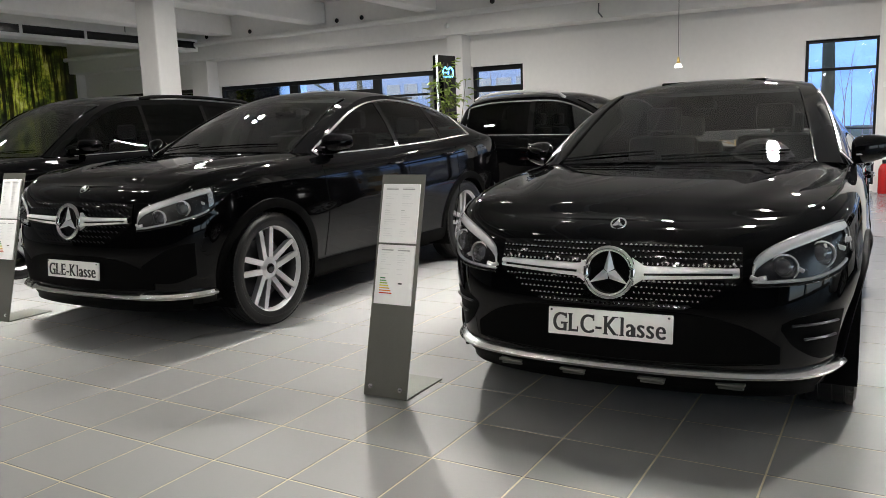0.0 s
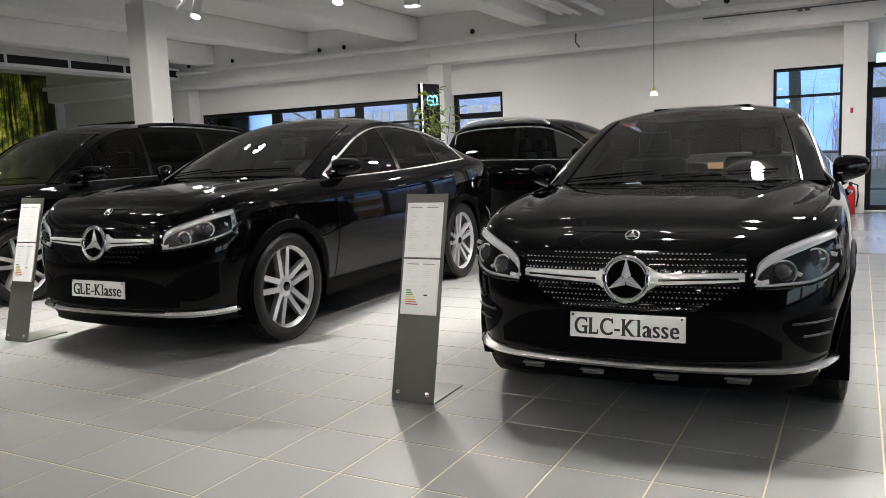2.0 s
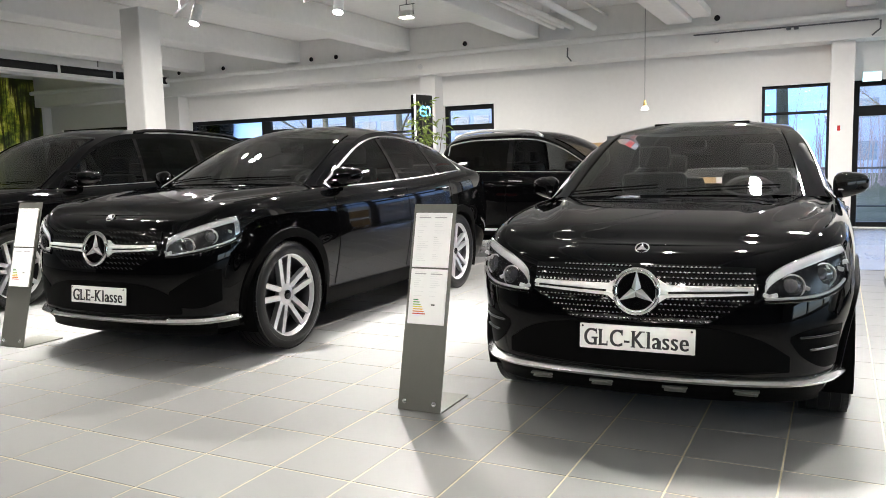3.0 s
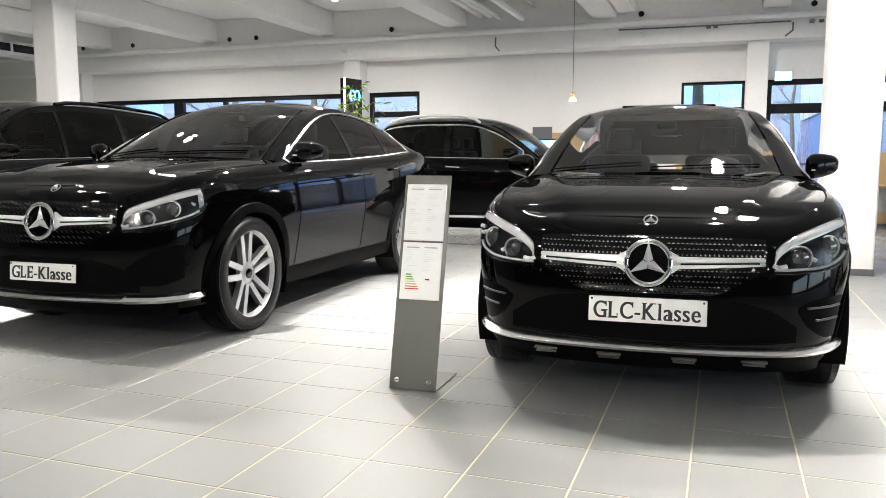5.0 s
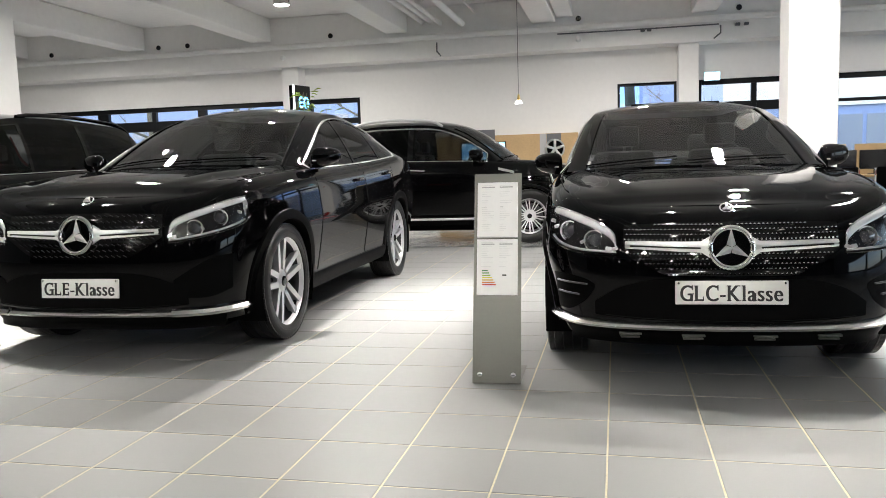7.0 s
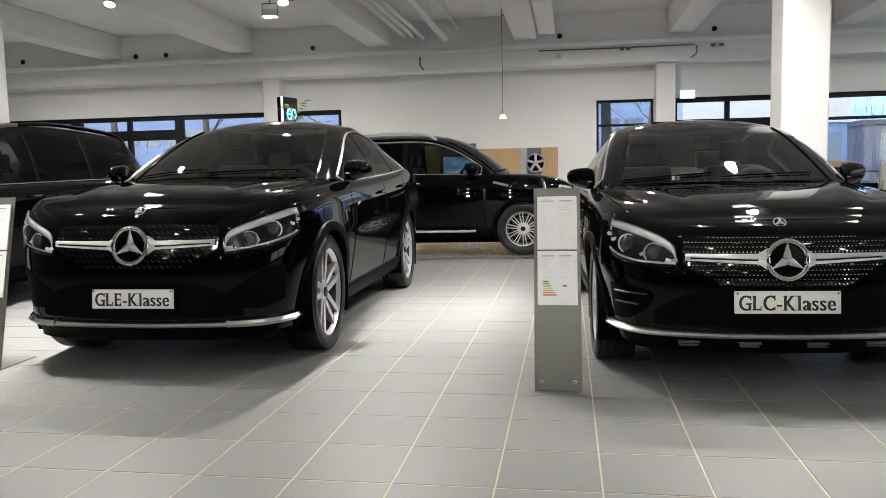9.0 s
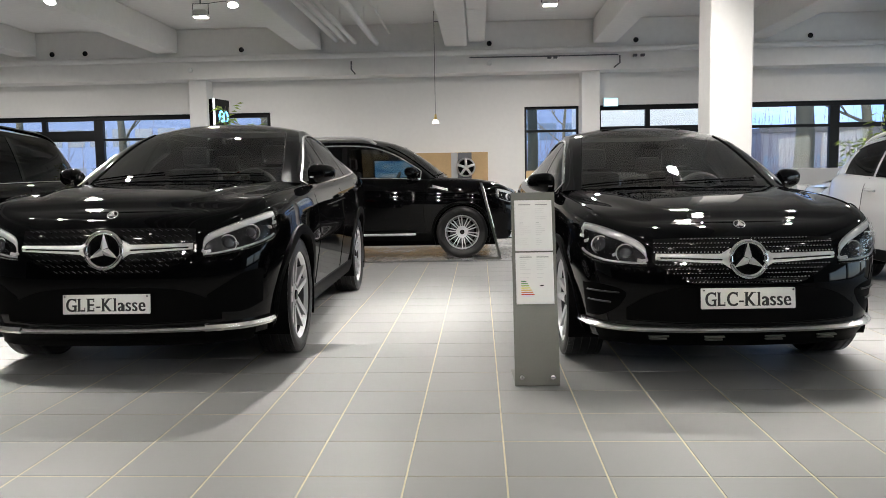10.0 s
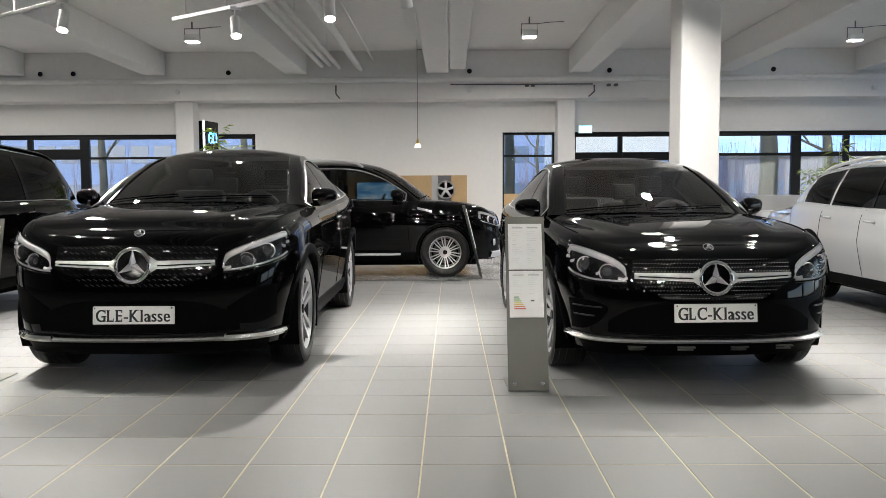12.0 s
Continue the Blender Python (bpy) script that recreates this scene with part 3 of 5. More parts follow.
# ---- window wall furnishing ----
pw = thing("display_wall", -1.47, 12.16, 0, 0, "light maple display panel with grey inserts", "wall panel")
part("wood_panel", box(-1.45, -.06, .25, 1.47, .07, 1.68, .004), M_WOOD, pw, smooth=False)
part("grey_insert", box(.84, -.085, .55, 1.13, -.062, 1.675, .003), M_GREYPANEL, pw, smooth=False)
part("light_insert", box(.70, -.08, .55, .835, -.062, 1.675, .003), M_INK, pw, smooth=False)
part("dark_insert", box(-.62, -.08, 1.53, -.22, -.062, 1.80, .003), M_GREYPANEL, pw, smooth=False)
dw = thing("display_wheel", -.46, 12.035, 1.365, 0, "dark alloy rim mounted on the display panel", "wheel rim")
part("rim_ring", lathe([(.185, .03), (.2, -.02), (.185, -.04), (.165, .0), (.165, .03)], 36, 'y'), M_ALLOY, dw)
part("rim_back", lathe([(.0005, .02), (.17, .02)], 30, 'y'), M_GLOSSBLACK, dw)
for k in range(5):
    a = math.pi / 2 + k * 2 * math.pi / 5
    bm = bmesh.new()
    add_box(bm, .0, -.02, -.026, .175, .01, .026, .008, Matrix.Rotation(-a, 4, 'Y'))
    part("spoke", bm, M_ALLOY, dw)
tv = thing("wall_screen", -1.93, 12.06, 1.27, 0, "flat screen showing a bright blue picture", "screen")
part("bezel", box(-.47, -.03, -.28, .47, .035, .28, .006), M_GLOSSBLACK, tv, smooth=False)
part("picture", box(-.45, -.034, -.26, .45, -.0305, .26), M_TV, tv, "glowing blue and white picture", smooth=False)

part_screen = thing("low_partition", 1.06, 11.6, 0, 0, "low light wood partition", "partition")
part("board", box(-.29, -.025, .06, .29, .025, 1.27, .004), M_WOOD, part_screen, smooth=False)
part("base_rail", box(-.29, -.03, 0, .29, .03, .058), M_GREYPANEL, part_screen, smooth=False)
part_b2 = thing("low_partition", 4.95, 11.3, 0, 0, "low light wood partition behind the desks", "partition")
for x0, x1 in ((-.95, -.20), (-.05, .45)):
    part("board", box(x0, -.025, .06, x1, .025, 1.26, .004), M_WOOD, part_b2, smooth=False)
part("base_rail", box(-.95, -.03, 0, .45, .03, .058), M_GREYPANEL, part_b2, smooth=False)
gp = thing("grey_partition", 5.95, 10.3, 0, 0, "light grey fabric office partition", "partition")
part("board", box(-.45, -.03, .05, .9, .03, 1.22, .008), M_INK, gp, smooth=False)
part("foot", box(-.3, -.15, 0, -.24, .15, .049), M_GREYPANEL, gp, smooth=False)
part("foot", box(.7, -.15, 0, .76, .15, .049), M_GREYPANEL, gp, smooth=False)


def desk(x, y):
    d = thing("desk", x, y, 0, 0, "office desk with light wood top and grey panel", "desk", "desks by the windows")
    part("desktop", box(-.7, -.36, .70, .7, .36, .73, .004), M_WOOD, d, smooth=False)
    part("front_panel", box(-.66, -.2, .3, .66, -.18, .698), M_INK, d, smooth=False)
    for lx in (-.64, .64):
        for ly in (-.3, .3):
            part("leg", box(lx - .025, ly - .025, 0, lx + .025, ly + .025, .699), M_SATIN, d, smooth=False)


def monitor(x, y, rz):
    d = thing("monitor", x, y, .73, rz, "black flat monitor on a desk", "monitor", "monitors on the desks")
    part("screen_back", box(-.25, -.02, .09, .25, .02, .42, .008), M_SCREENOFF, d, smooth=False)
    part("neck", box(-.03, -.0, .008, .03, .03, .2, .004), M_PLASTIC, d, smooth=False)
    part("base", box(-.12, -.08, 0, .12, .1, .012, .004), M_PLASTIC, d, smooth=False)


def office_chair(x, y, rz):
    d = thing("visitor_chair", x, y, 0, rz, "black cantilever chair with a chrome frame", "chair", "chairs at the desks")
    part("seat", box(-.23, -.22, .43, .23, .22, .48, .02), M_PLASTIC, d)
    bm = bmesh.new()
    add_box(bm, -.23, .0, 0, .23, .04, .38, .015, Matrix.Translation((0, -.25, .5)) @ Matrix.Rotation(radians(8), 4, 'X'))
    part("backrest", bm, M_PLASTIC, d)
    for sx in (-.25, .25):
        part("side_frame", tube([(sx, -.27, .86), (sx, -.24, .46), (sx, .22, .45), (sx, .25, .4), (sx, .24, .03), (sx, .2, .014), (sx, -.26, .014)], .012, 8), M_CHROME, d)
    part("cross_bar", tube([(-.25, -.26, .014), (.25, -.26, .014)], .012, 8), M_CHROME, d)


desk(4.55, 10.7)
desk(6.3, 11.2)
monitor(4.55, 10.8, 5), monitor(5.1, 10.8, -20), monitor(6.3, 11.25, 8)
office_chair(4.34, 10.15, 0), office_chair(5.14, 10.2, -8), office_chair(6.5, 10.75, 10)
bx = thing("paper_box", 5.75, 10.3, 0, 0, "white storage pedestal beside the desks", "cabinet")
part("body", box(-.2, -.25, 0, .12, .25, .92, .006), M_WHITEMETAL, bx, smooth=False)
part("drawer_front", box(-.19, -.262, .5, .11, -.252, .9, .003), M_PAPER, bx, smooth=False)

ex = thing("exit_sign", 2.57, 12.2, 2.66, 0, "glowing exit sign above the door", "exit sign")
part("case", box(-.15, -.02, -.085, .15, .035, .085, .006), M_WHITEMETAL, ex, smooth=False)
part("face", box(-.14, -.026, -.075, .14, -.0205, .075), M_EXIT, ex, "glowing pale blue face", smooth=False)
part("arrow_bar", box(-.09, -.029, -.04, -.05, -.0262, .04), M_SIGNWHITE, ex, smooth=False)
fs = thing("fire_sign", 2.05, 11.855, 1.78, 0, "small red and white fire sign on the pilaster", "sign")
part("plate", box(-.045, -.006, -.045, .045, .001, .045), M_REDMAT, fs, smooth=False)
part("white_mark", box(-.045, -.009, -.045, .0, -.0065, .045), M_PAPER, fs, smooth=False)
fe = thing("fire_extinguisher", 2.08, 11.72, 0, 0, "red fire extinguisher standing by the pilaster", "extinguisher")
part("cylinder", lathe([(.07, 0), (.08, .02), (.08, .40), (.06, .46), (.03, .49), (.0005, .5)], 24, 'z'), M_REDGLOSS, fe)
part("valve", box(-.03, -.03, .49, .03, .03, .56, .01), M_SCREENOFF, fe)
part("hose", tube([(.03, 0, .53), (.11, -.02, .5), (.12, -.03, .3), (.09, -.04, .12)], .012, 6), M_PLASTIC, fe)

rug = thing("red_mat", 1.1, 9.0, 0, 0, "bright red mat on the floor", "mat")
part("mat_body", box(-.35, -.15, 0.0005, .5, .3, .012, .004), M_REDMAT, rug, smooth=False)
ch = thing("white_chair", .62, 9.1, .014, 30, "white moulded chair on a red mat", "chair")
part("shell", box(-.2, -.2, .42, .2, .2, .46, .02), M_WHITEMETAL, ch)
part("backrest", box(-.2, .17, .5, .2, .2, .80, .02), M_WHITEMETAL, ch)
for lx in (-.17, .17):
    for ly in (-.17, .17):
        part("leg", tube([(lx, ly, 0), (lx * .8, ly * .8, .43)], .014, 6), M_WHITEMETAL, ch)
    part("back_post", tube([(lx, .18, .44), (lx, .185, .54)], .012, 6), M_WHITEMETAL, ch)

# totem sign with two glowing loops
tt = thing("totem_sign", -4.62, 8.95, 0, 76, "tall black totem sign with glowing blue loops", "sign")
part("pillar", box(-.22, -.06, .03, .22, .06, 2.56, .004), M_GLOSSBLACK, tt, smooth=False)
part("base", box(-.3, -.16, 0, .3, .16, .03, .004), M_GLOSSBLACK, tt, smooth=False)
part("edge_light", box(-.236, -.062, .03, -.222, -.026, 2.565), M_SIGNWHITE, tt, "white glowing edge", smooth=False)
for cx, a0, a1 in ((-.045, 40, 320), (.085, -60, 260)):
    pts = [(cx + .062 * math.cos(radians(a)), -.064, 2.27 + .085 * math.sin(radians(a))) for a in np.linspace(a0, a1, 22)]
    part("glowing_loop", tube(pts, .016, 8), M_BLUESIGN, tt, "glowing blue loop")
part("loop_bar", tube([(-.09, -.064, 2.27), (.0, -.064, 2.27)], .012, 6), M_BLUESIGN, tt)


def plant(x, y, h, seed, spread):
    p = thing("potted_plant", x, y, 0, seed * 40, "tall leafy indoor plant in a dark planter", "plant", "indoor plants")
    rng = random.Random(seed)
    part("planter", lathe([(.0005, .02), (.17, .02), (.17, 0), (.2, .45), (.185, .45), (.175, .38), (.0005, .38)], 24, 'z'), M_GREYPANEL, p, "dark round planter")
    leaves = bmesh.new()
    for s in range(6):
        a = rng.uniform(0, 6.28)
        top = Vector((math.cos(a) * spread * rng.uniform(.3, .8), math.sin(a) * spread * rng.uniform(.3, .8), h * rng.uniform(.75, 1.0)))
        b = Vector((math.cos(a) * .06, math.sin(a) * .06, .38))
        mid = b.lerp(top, .5) + Vector((rng.uniform(-.06, .06), rng.uniform(-.06, .06), .05))
        st = [b.lerp(mid, u).lerp(mid.lerp(top, u), u) for u in np.linspace(0, 1, 8)]
        part("stem", tube(st, [.012 - .001 * k for k in range(8)], 6), M_BARK, p)
        for k in range(46):
            u = rng.uniform(.35, 1.0)
            c = b.lerp(mid, u).lerp(mid.lerp(top, u), u)
            az, el = rng.uniform(0, 6.28), rng.uniform(-.7, .5)
            d = Vector((math.cos(az) * math.cos(el), math.sin(az) * math.cos(el), math.sin(el)))
            side = d.cross(Vector((0, 0, 1))).normalized()
            ln, w = rng.uniform(.10, .19), rng.uniform(.018, .034)
            c = c + d * rng.uniform(.02, .16)
            q = [leaves.verts.new(c), leaves.verts.new(c + d * ln * .45 + side * w + Vector((0, 0, .01))), leaves.verts.new(c + d * ln + Vector((0, 0, -.03))), leaves.verts.new(c + d * ln * .45 - side * w + Vector((0, 0, .01)))]
            leaves.faces.new((q[0], q[1], q[2]))
            leaves.faces.new((q[0], q[2], q[3]))
    tagged(part("foliage", leaves, M_LEAF, p, "narrow fresh green leaves", smooth=False), kind="stuff")


plant(-4.2, 8.35, 2.45, 3, .42)
plant(6.25, 9.0, 2.15, 4, .40)

mu = thing("forest_mural", XL, 8.6, 0, 0, "large backlit forest print in a white frame", "mural")
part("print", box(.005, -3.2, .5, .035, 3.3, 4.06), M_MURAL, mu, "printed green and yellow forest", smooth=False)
for a, b, c, d in ((-3.28, -3.2, .42, 4.14), (3.3, 3.38, .42, 4.14)):
    part("frame_side", box(.0, a, c, .05, b, d), M_WHITEMETAL, mu, smooth=False)
part("frame_top", box(.0, -3.2, 4.062, .05, 3.3, 4.14), M_WHITEMETAL, mu, smooth=False)
part("frame_bottom", box(.0, -3.2, .42, .05, 3.3, .498), M_WHITEMETAL, mu, smooth=False)


# ---- cars ----
def crom(pts, n):
    """A smooth curve through pts, n samples, even by control point."""
    P = np.array(pts, float)
    P = np.vstack([2 * P[0] - P[1], P, 2 * P[-1] - P[-2]])
    out = []
    m = len(pts) - 1
    for k in range(n):
        u = k / (n - 1) * m
        i = min(int(u), m - 1)
        f = u - i
        a, b, c, d = P[i], P[i + 1], P[i + 2], P[i + 3]
        out.append(0.5 * (2 * b + (c - a) * f + (2 * a - 5 * b + 4 * c - d) * f * f + (3 * b - a - 3 * c + d) * f ** 3))
    return np.array(out)


def smooth_interp(pts, xs):
    c = crom(pts, 160)
    return np.interp(xs, c[:, 0], c[:, 1])


def even_out(a, n):
    """Running mean that keeps the ends."""
    p = np.concatenate([2 * a[0] - a[n:0:-1], a, 2 * a[-1] - a[-2:-n - 2:-1]])
    return np.convolve(np.convolve(p, np.ones(n) / n, 'same'), np.ones(n) / n, 'same')[n:-n]


class Shell:
    """The lower body's skin: a half outline seen from above, and height profiles."""

    def __init__(self, c):
        L, W = c["L"], c["W"]
        self.c = c
        b = c.get("bow", 0.05)
        half = [(0, 0), (.3 * W, .30 * b), (.55 * W, 1.05 * b), (.74 * W, 2.45 * b), (.87 * W, 4.7 * b), (.945 * W, 8 * b), (.985 * W, 14 * b), (W, .26 * L),
                (W, .42 * L), (W, .6 * L), (W, .75 * L), (.985 * W, .86 * L), (.94 * W, .94 * L), (.84 * W, .975 * L), (.6 * W, .992 * L), (.3 * W, .998 * L), (0, L)]
        dense = crom(half, 1200)
        d = np.hypot(*np.diff(dense, axis=0).T)
        s = np.concatenate([[0], np.cumsum(d)])
        self.n = int(s[-1] / .034)
        self.s = np.linspace(0, s[-1], self.n)
        self.X = np.interp(self.s, s, dense[:, 0])
        self.Y = np.interp(self.s, s, dense[:, 1])
        self.Y = np.maximum.accumulate(self.Y + 1e-6 * np.arange(self.n))
        tx, ty = np.gradient(self.X), np.gradient(self.Y)
        ln = np.hypot(tx, ty)
        self.nx, self.ny = ty / ln, -tx / ln
        self.zt = even_out(smooth_interp(c["ring"], self.Y), 7)
        zb = c["zb"]
        self.zb = zb + .06 * np.clip((self.Y - (L - .6)) / .6, 0, 1)
        self.wf = np.clip(-self.ny, 0, 1) ** 1.5
        self.wr = np.clip(self.ny, 0, 1) ** 1.5
        self.vf = crom(c["front"], 120)
        self.vs = crom(c["side"], 120)
        self.vr = crom(c["rear"], 120)

    def at(self, i, v, off=0.0, sx=1):
        """Surface point at outline position i (float), height share v."""
        g = lambda a: float(np.interp(i, np.arange(self.n), a))
        wf, wr = g(self.wf), g(self.wr)
        ws = max(0.0, 1 - wf - wr)
        ins = wf * np.interp(v, self.vf[:, 0], self.vf[:, 1]) + ws * np.interp(v, self.vs[:, 0], self.vs[:, 1]) + wr * np.interp(v, self.vr[:, 0], self.vr[:, 1])
        k = off - ins
        zb = g(self.zb)
        return Vector((sx * (max(0.0, g(self.X) + g(self.nx) * k)), g(self.Y) + g(self.ny) * k, zb + (g(self.zt) - zb) * v))

    def front(self, s, z, off=0.0):
        """Point at arc length s from the front's middle (signed) and height z."""
        i = float(np.interp(abs(s), self.s, np.arange(self.n)))
        zb, zt = np.interp(i, np.arange(self.n), self.zb), np.interp(i, np.arange(self.n), self.zt)
        return self.at(i, (z - zb) / (zt - zb), off, 1 if s >= 0 else -1)

    def side(self, y, z, off=0.0, sx=1):
        i = float(np.interp(y, self.Y, np.arange(self.n)))
        zb, zt = np.interp(i, np.arange(self.n), self.zb), np.interp(i, np.arange(self.n), self.zt)
        return self.at(i, min(1.0, max(0.0, (z - zb) / (zt - zb))), off, sx)

    def belt(self, y, sx=1, off=0.0):
        i = float(np.interp(y, self.Y, np.arange(self.n)))
        return self.at(i, 1.0, off, sx)


def front_patch(sh, stations, off, ns=24, nz=8, sx=1):
    """A skin patch between two height lines; stations: (s, z low, z high)."""
    st = crom(stations, ns) if len(stations) > 2 else np.array([np.array(stations[0]) + (np.array(stations[1]) - np.array(stations[0])) * k / (ns - 1) for k in range(ns)])
    bm = grid_mesh([[sh.front(sx * a, b + (c - b) * j / nz, off) for j in range(nz + 1)] for a, b, c in st])
    bmesh.ops.recalc_face_normals(bm, faces=bm.faces[:])
    return bm


def car_body(c, sh):
    nv = 26
    n = sh.n
    bm = bmesh.new()
    vs = [0.5 - 0.5 * math.cos(math.pi * (0.08 + 0.92 * j / (nv - 1))) for j in range(nv)]
    vs = [(v - vs[0]) / (1 - vs[0]) for v in vs]
    ra = c["ra"]
    grid = {}
    for sx in (1, -1):
        for i in range(n):
            for j in range(nv):
                if sx == -1 and (i == 0 or i == n - 1):
                    grid[sx, i, j] = grid[1, i, j]
                    continue
                p = sh.at(i, vs[j], 0, sx)
                if i == 0 or i == n - 1:
                    p.x = 0
                grid[sx, i, j] = bm.verts.new(p)
    inside = set()
    for key, v in grid.items():
        if abs(v.co.x) > .62 * c["W"]:
            for ya in (c["ya"], c["yb"]):
                d = math.hypot(v.co.y - ya, v.co.z - c["rw"])
                if d < ra:
                    inside.add(v)
    cen = lambda v: min((c["ya"], c["yb"]), key=lambda y: abs(v.co.y - y))
    for sx in (1, -1):
        for i in range(n - 1):
            for j in range(nv - 1):
                q = [grid[sx, i, j], grid[sx, i + 1, j], grid[sx, i + 1, j + 1], grid[sx, i, j + 1]]
                if all(v in inside for v in q):
                    continue
                bm.faces.new(q if sx == 1 else q[::-1])
    for v in inside:
        if v.link_faces:
            ya = cen(v)
            a = math.atan2(v.co.z - c["rw"], v.co.y - ya)
            v.co.y, v.co.z = ya + ra * math.cos(a), c["rw"] + ra * math.sin(a)
    # bonnet: rows between the two top edges
    ni = int(np.searchsorted(sh.Y, c["deck_end"]))
    m = 44
    zc = even_out(smooth_interp(c["hood"], sh.Y), 11)
    prev = [grid[1, 0, nv - 1]] * (m + 1)
    for i in range(1, ni):
        a, b = grid[-1, i, nv - 1], grid[1, i, nv - 1]
        row = [a]
        for k in range(1, m):
            q = -1 + 2 * k / m
            z = a.co.z + max(0.0, zc[i] - a.co.z) * (1 - abs(q) ** 2.2)
            fade = min(1.0, max(0.0, (sh.Y[i] - .25) / .4))
            crease = .80 - .26 * min(1.0, max(0.0, (1.3 - sh.Y[i]) / 1.1))
            z += fade * c.get("dome", .016) * (max(0.0, 1 - abs(abs(q) - crease) / .13) - .7 * math.exp(-((abs(q) - crease - .16) / .06) ** 2))
            row.append(bm.verts.new((q * b.co.x, a.co.y, z)))
        row.append(b)
        for k in range(m):
            q = [prev[k], prev[k + 1], row[k + 1], row[k]]
            u = []
            for v in q:
                if v not in u:
                    u.append(v)
            if len(u) > 2:
                bm.faces.new(u)
        prev = row
    # underbody
    for i in range(1, n - 2):
        q = [grid[-1, i, 0], grid[1, i, 0], grid[1, i + 1, 0], grid[-1, i + 1, 0]]
        if all(v.is_valid and v.link_faces for v in q):
            bm.faces.new(q)
    bmesh.ops.delete(bm, geom=[v for v in bm.verts if not v.link_faces], context='VERTS')
    bmesh.ops.recalc_face_normals(bm, faces=bm.faces[:])
    return bm


def car_greenhouse(c, sh, car, paint, glass_rear):
    NT = 72
    R = crom(c["R"], NT)
    C = crom(c["C"], NT)
    NQ = 28
    P = []
    for k in range(NT):
        row = []
        for j in range(NQ + 1):
            q = -1 + 2 * j / NQ
            e = abs(q) ** 2.4
            row.append(Vector((q * R[k][0], C[k][0] + (R[k][1] - C[k][0]) * abs(q) ** 2, C[k][1] + (R[k][2] - C[k][1]) * e)))
        P.append(row)
    seg = len(c["R"]) - 1
    kt = lambda f: int(round(f / seg * (NT - 1)))
    k0, k1, k2, k3 = kt(0), kt(c["ws"]), kt(c["rg"][0]), kt(c["rg"][1])
    e0 = 2
    inw = lambda i, j: (k0 <= i < k1 and e0 <= j < NQ - e0)
    inr = lambda i, j: (k2 <= i < k3 and 3 <= j < NQ - 3)
    bm = grid_mesh(P, lambda i, j: not inw(i, j) and not inr(i, j))
    # side rails and pillars
    for sx in (1, -1):
        NW = 10
        S = []
        for k in range(NT):
            b = sh.belt(R[k][1], sx, -0.004)
            top = Vector((sx * R[k][0], R[k][1], R[k][2]))
            if top.z < b.z:
                top = b.copy()
            S.append([b.lerp(top, j / NW) + Vector((sx * .022 * math.sin(math.pi * j / NW) * min(1, (top.z - b.z) / .3), 0, 0)) for j in range(NW + 1)])

        def win(i, j):
            if not 0 <= j < 9:
                return None
            y = (R[i][1] + R[i + 1][1]) / 2
            if S[i][NW].z - S[i][0].z < .05:
                return None
            for w, (a, b) in enumerate(c["windows"]):
                if a < y < b:
                    return w
            return None
        gm = grid_mesh(S, lambda i, j: win(i, j) is None)
        me = bpy.data.meshes.new("tmp")
        gm.to_mesh(me)
        gm.free()
        bm.from_mesh(me)
        bpy.data.meshes.remove(me)
        for w in range(len(c["windows"])):
            g = grid_mesh(S, lambda i, j: win(i, j) == w)
            bmesh.ops.recalc_face_normals(g, faces=g.faces[:])
            if len(g.faces):
                ob = part("side_window", g, M_SIDEGLASS if w == 0 and c["paint"] is not M_SILVER else glass_rear, car, "tinted side window")
        # bright window surround
        ks = [k for k in range(NT) if c["windows"][0][0] - .03 < R[k][1] < c["windows"][-1][1] + .03 and S[k][NW].z - S[k][0].z > .03]
        off = Vector((sx * .006, 0, 0))
        low = [S[k][0] + off for k in ks]
        high = [S[k][9] + off for k in ks]
        loop = low + high[::-1]
        if c.get("trim_full", True):
            part("window_trim", tube(loop, c.get("trim_r", .011), 6, True), M_LIP, car, "polished chrome window surround")
        else:
            part("window_trim", tube(low, .010, 6), M_CHROME, car, "polished chrome belt strip")
        # pillars between the panes, in gloss black
        for (a0, b0), (a1, b1) in zip(c["windows"], c["windows"][1:]):
            y = (b0 + a1) / 2
            k = int(np.argmin(np.abs(R[:, 1] - y)))
            hw = max(.012, (a1 - b0) / 2)
            pg = grid_mesh([[S[k][j] + Vector((sx * .004, d, 0)) for j in range(10)] for d in (-hw, hw)])
            part("door_pillar", pg, M_GLOSSBLACK, car)
    bmesh.ops.remove_doubles(bm, verts=bm.verts[:], dist=.0015)
    bmesh.ops.recalc_face_normals(bm, faces=bm.faces[:])
    part("roof", bm, paint, car, "glossy roof with slim pillars")
    g = grid_mesh(P, inw)
    bmesh.ops.recalc_face_normals(g, faces=g.faces[:])
    part("windshield", g, M_GLASS, car, "clear curved windshield")
    g = grid_mesh(P, inr)
    if len(g.faces):
        bmesh.ops.recalc_face_normals(g, faces=g.faces[:])
        part("rear_window", g, glass_rear, car, "dark rear window")
    else:
        g.free()
    # bright edges along the windshield and wipers at its foot
    for sx in (0, 1):
        j = e0 if sx == 0 else NQ - e0
        part("pillar_strip", tube([P[k][j] + Vector((0, -.004, .004)) for k in range(k0, k1)], .006, 6), M_GLOSSBLACK, car)
